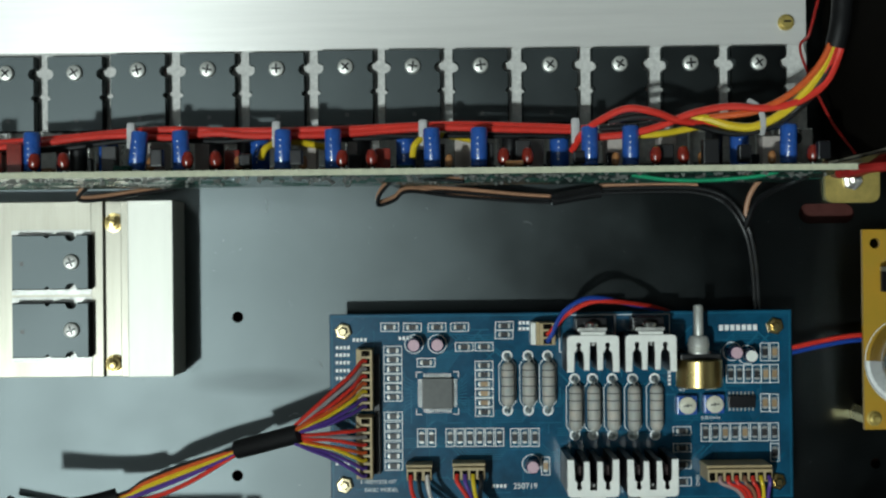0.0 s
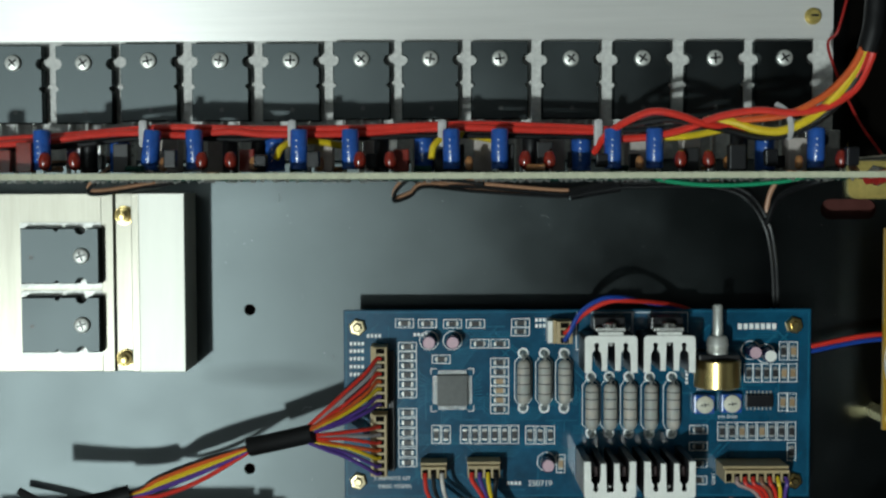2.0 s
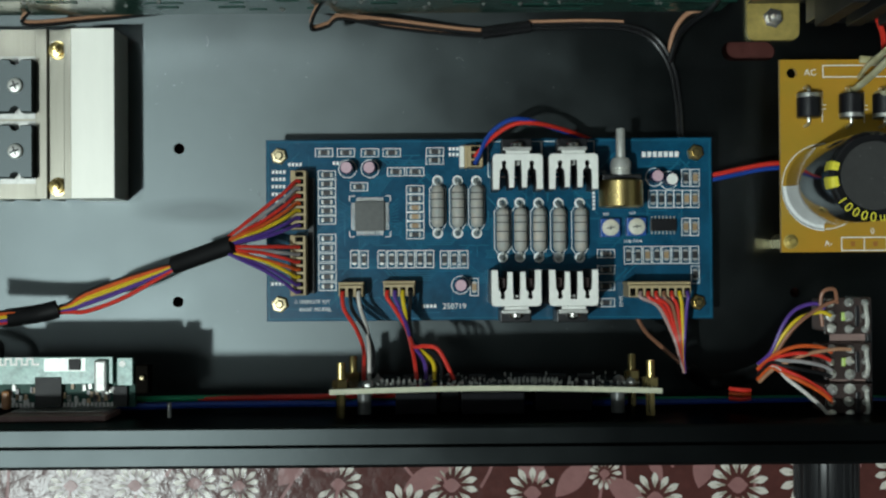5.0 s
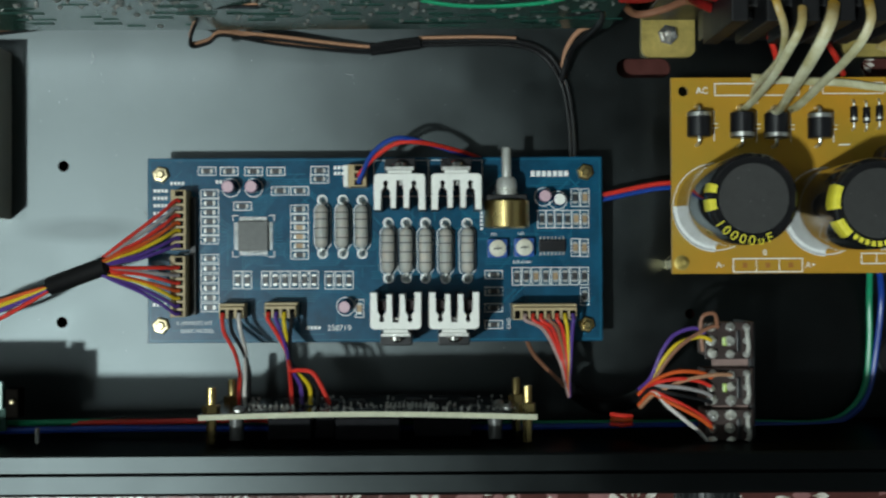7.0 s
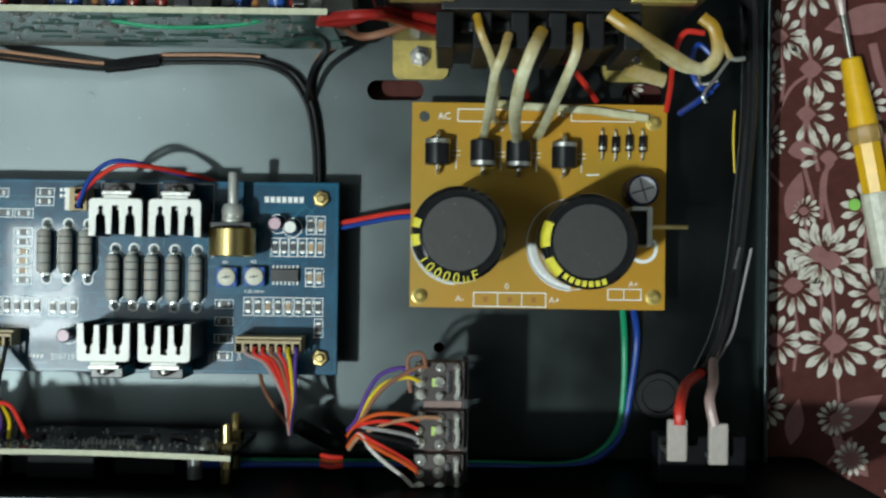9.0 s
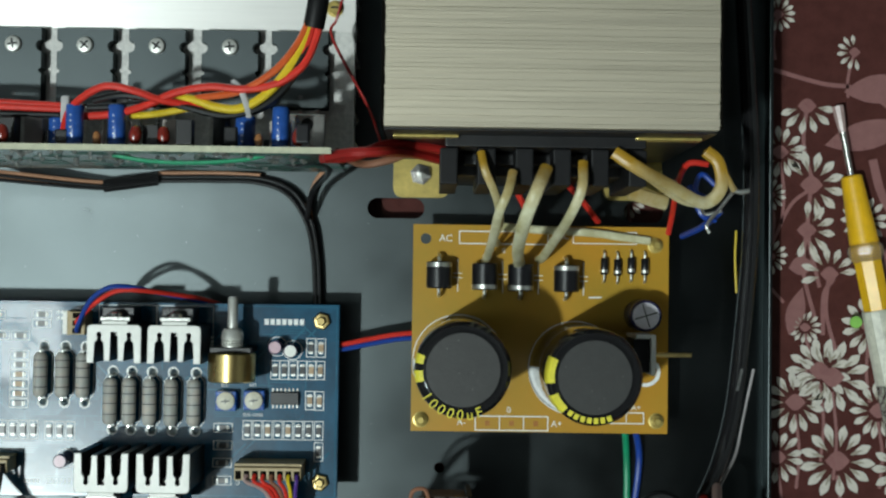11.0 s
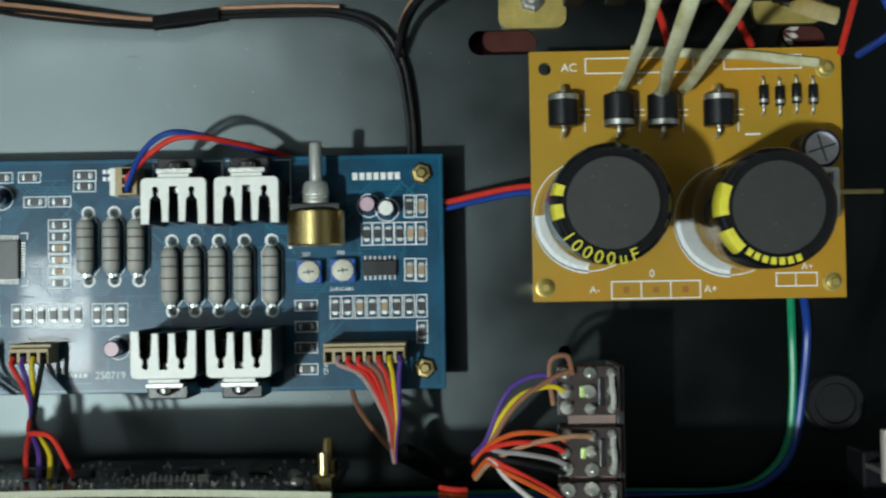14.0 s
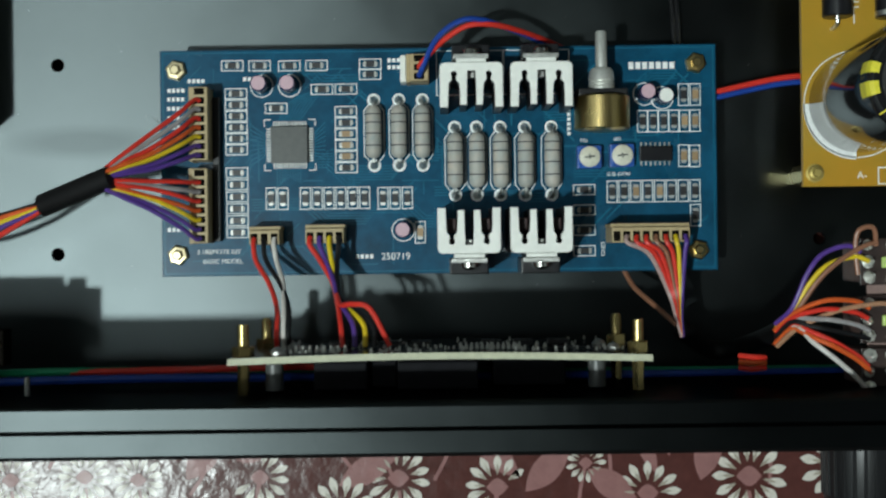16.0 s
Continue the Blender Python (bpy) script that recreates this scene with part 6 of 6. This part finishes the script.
part("conductor", wire([(67.6, -29.2, 36), (39.4, -28.0, 38), (7.2, -28.5, 36), (-28.9, -29.2, 34), (-57.5, -30.1, 34)], 0.9, n=6), WIRE["red"], gb, smooth=True)

mains = thing("mains_cable", (273, 60, 0), "thick black mains cable along the case edge", "cable")
part("jacket", wire([(275.4, 162.8, 9), (277.2, 133.3, 9), (278.6, 105.8, 9), (278.5, 78.3, 9), (276.2, 49.0, 9), (272.9, 23.5, 10), (267.9, 8.0, 14), (260.9, -2.0, 24)], 2.7, n=7, seg=14), M_CAPCOAT, mains, smooth=True)
bm = B()
for k in range(8):
    a = Vector((275.3, 37.0))
    b = Vector((270.8, 17.0))
    p, q = a.lerp(b, k / 8), a.lerp(b, (k + 0.6) / 8)
    stroke(bm, p.x, p.y, q.x, q.y, 12.05, 0.9)
part("pale_print", bm, M_CHIP, mains)
part("core", wire([(260.9, -2.0, 24), (252.6, -3.5, 44), (248.1, -7.8, 58), (247.6, -13.6, 60)], 1.6, n=6), WIRE["red"], mains, smooth=True)
part("core", wire([(264.7, 1.6, 24), (260.4, -3.4, 44), (257.7, -7.5, 52), (259.0, -14.6, 53)], 1.5, n=6), WIRE["rose"], mains, smooth=True)
part("core", wire([(280.7, 37.1, 6), (277.2, 20.5, 6), (274.3, 9.2, 8), (265.6, -0.5, 20)], 0.5, n=6), WIRE["grey"], mains, smooth=True)
part("core", wire([(274.7, 82.0, 6), (274.4, 72.8, 6), (274.9, 61.7, 6)], 0.36, n=5), WIRE["yellow"], mains, smooth=True)
sw = thing("mains_switch", (254, -22, 0), "black mains switch with two spade terminals", "switch")
part("body", boxed(244, -32.9, 34, 270, -18.5, 46, bevel=0.8), M_DIM, sw)
for x, y, z in ((247.2, -15.0, 58), (260.2, -16.8, 52)):
    part("spade_terminal", boxed(x - 2.8, y - 9.0, z - 1, x + 2.8, y + 3.0, z + 1.4, bevel=0.7), M_CEMENT, sw, "pale crimped spade terminal")
    part("blade", boxed(x - 2.4, y - 7.5, 44, x + 2.4, y - 6.3, z - 1, bevel=0.2), M_SOLDER, sw)
lugp = thing("floor_grommet", (251.9, -11.9, 0), "round black rubber grommet on the case floor", "grommet")
gx, gy = 251.9, -11.9
part("ring", turned((gx, gy, 0.02), (0, 0, 1), [(8.2, 0), (8.2, 1.2), (7.4, 2.0), (5.6, 2.0), (5.2, 1.0), (0, 1.0)], seg=28), M_BLACK, lugp, smooth=True)

# ---- printed flowers on the cloth ----
ZC = -10.95
petals, shade, leaves = B(), B(), B()


def leaf_shape(bm, x, y, a, ln, w, z, tip=0.5):
    e, f = Vector((math.cos(a), math.sin(a))), Vector((-math.sin(a), math.cos(a)))
    pts = []
    for s in (1, -1):
        for k in range(9):
            q = k / 8 if s > 0 else 1 - k / 8
            wd = w * math.sin(math.pi * q ** tip) if 0 < q < 1 else 0
            p = Vector((x, y)) + e * (ln * q) + f * (s * wd)
            if not pts or (p - pts[-1]).length > 1e-4:
                pts.append(p)
    if (pts[0] - pts[-1]).length < 1e-4:
        pts.pop()
    STROKES[0] += 1
    quad(bm, pts, z + 0.002 * (STROKES[0] % 40))


def daisy(x, y, r, a0=0.0, spread=360, n=13, rnd=random.Random(2)):
    m = max(3, int(n * spread / 360))
    for k in range(m):
        a = radians(a0 + spread * (k + 0.5) / m) + rnd.uniform(-0.05, 0.05)
        q = rnd.uniform(0.92, 1.06)
        px, py = x + 0.38 * r * math.cos(a), y + 0.38 * r * math.sin(a)
        leaf_shape(petals, px, py, a, 0.64 * r * q, 0.125 * r, ZC, 1.5)
        leaf_shape(shade, px, py, a, 0.36 * r * q, 0.045 * r, ZC + 0.10, 1.0)
    leaf_shape(leaves, x - 0.34 * r, y, 0, 0.68 * r, 0.27 * r, ZC + 0.20, 1.0)


def stem(pts, w=0.6):
    C = spline([(x, y, 0) for x, y in pts], 8)
    STROKES[0] += 1
    z = ZC - 0.04 + 0.004 * (STROKES[0] % 9)
    old = None
    for i, c in enumerate(C):
        d = C[min(i + 1, len(C) - 1)] - C[max(i - 1, 0)]
        n = Vector((-d.y, d.x, 0)).normalized() * w * 0.75
        cur = [leaves.verts.new((c.x + n.x, c.y + n.y, z)), leaves.verts.new((c.x - n.x, c.y - n.y, z))]
        if old:
            leaves.faces.new((old[0], old[1], cur[1], cur[0]))
        old = cur


FLOWERS = [(311.9, 33.5, 12.4, 0, 360), (313.7, 5.3, 12.4, 10, 360), (299.3, 24.9, 10.4, 0, 360), (304.4, 98.7, 11.6, -90, 240), (302.8, 125.7, 9.6, 180, 190), (293.7, 109.8, 8.8, 0, 360), (302.9, 83.3, 10, -120, 220), (310.7, 68.5, 9.4, -10, 220),
           (302.5, 50.3, 5.6, 0, 360), (327.5, 22.4, 9.4, 0, 360), (336.4, 2.7, 11, 0, 360), (339.3, -22.9, 11, 0, 360), (293.3, 6.3, 9, 0, 360), (290.4, 95.2, 5.5, 0, 360), (322.7, 86.8, 8, 0, 360)]
MORE = [(340.1, 89.0, 9, 0, 360), (337.0, 136.8, 8, 180, 200), (307.5, 35.8, 11, 0, 360), (87.0, -68.7, 9.5, 20, 250), (58.0, -65.7, 9.5, 0, 360), (131.1, -71.0, 9.5, -10, 230), (160.9, -66.4, 11, 0, 360), (17.3, -65.0, 8.5, 200, 250), (-34.1, -64.3, 8, 0, 360), (-18.4, -65.3, 7.5, 0, 360), (-55.7, -64.9, 8, 0, 360)]
for x, y, r, a0, sp in FLOWERS + MORE:
    daisy(x, y, r, a0, sp)
    if sp == 360:
        stem([(x, y - 0.4 * r), (x + 1.5, y - 1.6 * r), (x + 0.5, y - 2.8 * r)], 0.7)
    else:
        stem([(x, y), (x - 1.0, y - 1.4 * r), (x + 3.0, y - 3.0 * r)], 0.9)
for (x, y), a, ln, w in (((308.9, 112.3), 0.25, 32, 5), ((297.1, 47.5), 1.3, 17, 3.2), ((310.4, -25.3), 0.6, 24, 4.5), ((298.9, -29.3), 1.4, 16, 3.2), ((338.3, 57.7), 2.0, 22, 4.5), ((315.5, 130.7), 0.1, 26, 5), ((296.9, 70.3), 0.2, 9, 3.2), ((95.2, -70.2), 0.8, 20, 4), ((113.6, -63.8), -0.6, 18, 4), ((40.5, -67.8), 0.5, 20, 4), ((146.7, -67.5), 1.3, 18, 4), ((-4.3, -65.5), 0.9, 18, 4)):
    leaf_shape(leaves, x, y, a, ln, w, ZC - 0.01, 0.9)
stem([(290.3, 138.2), (307.7, 133.5), (323.2, 130.8), (340.2, 117.5)], 1.0)
stem([(325.3, 107.7), (329.3, 94.2), (340.6, 77.0)], 2.0)
stem([(291.0, 78.3), (297.6, 91.9), (305.2, 97.8)], 0.8)
stem([(308.6, 47.7), (308.9, 61.2), (312.3, 67.0)], 1.0)
rnd = random.Random(77)
taken = [(f[0], f[1], f[2]) for f in FLOWERS + MORE]
for k in range(900):
    x, y, r = rnd.uniform(-230, 420), rnd.uniform(-150, 260), rnd.choice((6, 8, 10, 11.5))
    seen = x > 283 or y < -40 or (150 < x < 270 and 75 < y < 105)
    if seen and all((x - a) ** 2 + (y - b) ** 2 > (0.95 * (r + c)) ** 2 for a, b, c in taken):
        taken.append((x, y, r))
        daisy(x, y, r, rnd.uniform(0, 360), rnd.choice((360, 360, 220)))
        stem([(x, y), (x + rnd.uniform(-3, 3), y - 1.5 * r), (x + rnd.uniform(-5, 5), y - 2.6 * r)], 0.7)
        if rnd.random() < 0.5:
            leaf_shape(leaves, x + r, y - r, rnd.uniform(0, 6.3), rnd.uniform(10, 22), rnd.uniform(2, 4), ZC - 0.01, 0.9)
tagged(part("leaf_print", leaves, M_LEAF, cloth), kind="stuff")
tagged(part("petal_print", petals, M_PETAL, cloth), kind="stuff")
tagged(part("petal_shading", shade, M_PETALIN, cloth), kind="stuff")

# ---- tester screwdriver on the cloth ----
drv = thing("tester_screwdriver", (323.1, 69.9, -11), "yellow tester screwdriver with a clear handle on the cloth", "screwdriver")
A, C = Vector((311.3, 124.9, -5)), Vector((338.5, -11.5, -5))
ax = (C - A).normalized()
def along(px, py):
    p = Vector((px, py, -5))
    return (p - A).dot(ax)
d1, d2, d3_, d4_, d5_ = along(315.8, 101.5), along(321.1, 79.0), along(325.1, 56.7), along(330.0, 32.2), along(336.5, 4.0)
part("blade", turned(A, ax, [(1.2, 9.0), (1.0, d1 + 0.5)], seg=12), M_NICKEL, drv, smooth=True)
part("collar", turned(A + ax * d1, ax, [(3.0, 0), (3.5, 0.6), (4.9, d2 - d1)], seg=20), M_DRIVER, drv, smooth=True)
part("tip", turned(A, ax, [(2.0, 0), (1.7, 5.0), (1.2, 9.0)], seg=8), WIRE["rose"], drv, "pale pink blade tip")
part("core", turned(A + ax * d2, ax, [(4.6, 0.05), (4.7, 2.0), (4.5, d3_ - d2)], seg=8), M_DRIVER, drv, "yellow moulded core")
part("neck", turned(A + ax * d2, ax, [(5.0, 0.1), (6.2, 1.2), (6.3, 3.4), (5.4, 5.2), (4.75, 6.0)], seg=8), M_CLEAR, drv, "clear plastic shoulder")
part("paper_insert", turned(A + ax * d3_, ax, [(5.0, 0.02), (5.1, 0.5), (5.1, d4_ - d3_)], seg=12), material("printed_paper", (0.60, 0.59, 0.49), 0.35, vary=0.2, size=2.5, coat=0.5), drv, "white printed paper under clear plastic")
part("handle", turned(A + ax * d4_, ax, [(5.1, 0.02), (5.1, d5_ - d4_), (4.3, d5_ - d4_ + 2)], seg=10), M_CLEAR, drv, "clear fluted plastic handle")
part("contact_spring", turned(A + ax * d4_, ax, [(1.6, 0.3), (1.6, d5_ - d4_)], seg=8), M_TIN, drv, smooth=True)
gx, gy = 318.0, 52.4
part("sticker", turned((gx, gy, -6), (0, 0, 1), [(2.0, 0), (2.0, 0.6), (0, 0.6)], seg=18), M_GREENDOT, drv, "small green dot")

# ---- dust on the case floor ----
rnd = random.Random(41)
bm = B()
for k in range(110):
    x, y, r = rnd.uniform(-50, 160), rnd.uniform(-12, 96), rnd.uniform(0.07, 0.17)
    lathe(bm, (x, y, 0.01), (0, 0, 1), [(r, 0), (0.7 * r, 0.6 * r), (0, 0.7 * r)], seg=5)
for k in range(5):
    x, y, a, q = rnd.uniform(-45, 150), rnd.uniform(-8, 92), rnd.uniform(0, 3.14), rnd.uniform(0.8, 2.0)
    tube(bm, [(x, y, 0.1), (x + q * math.cos(a), y + q * math.sin(a), 0.14), (x + 2 * q * math.cos(a + 0.4), y + 2 * q * math.sin(a + 0.4), 0.1)], 0.06, seg=4, n=3)
dust = part("dust", bm, material("pale_lint", (0.30, 0.31, 0.31), 0.8, vary=0.2, size=1))
tagged(dust, "pale specks of dust and lint on the black case floor", "dust", kind="stuff")
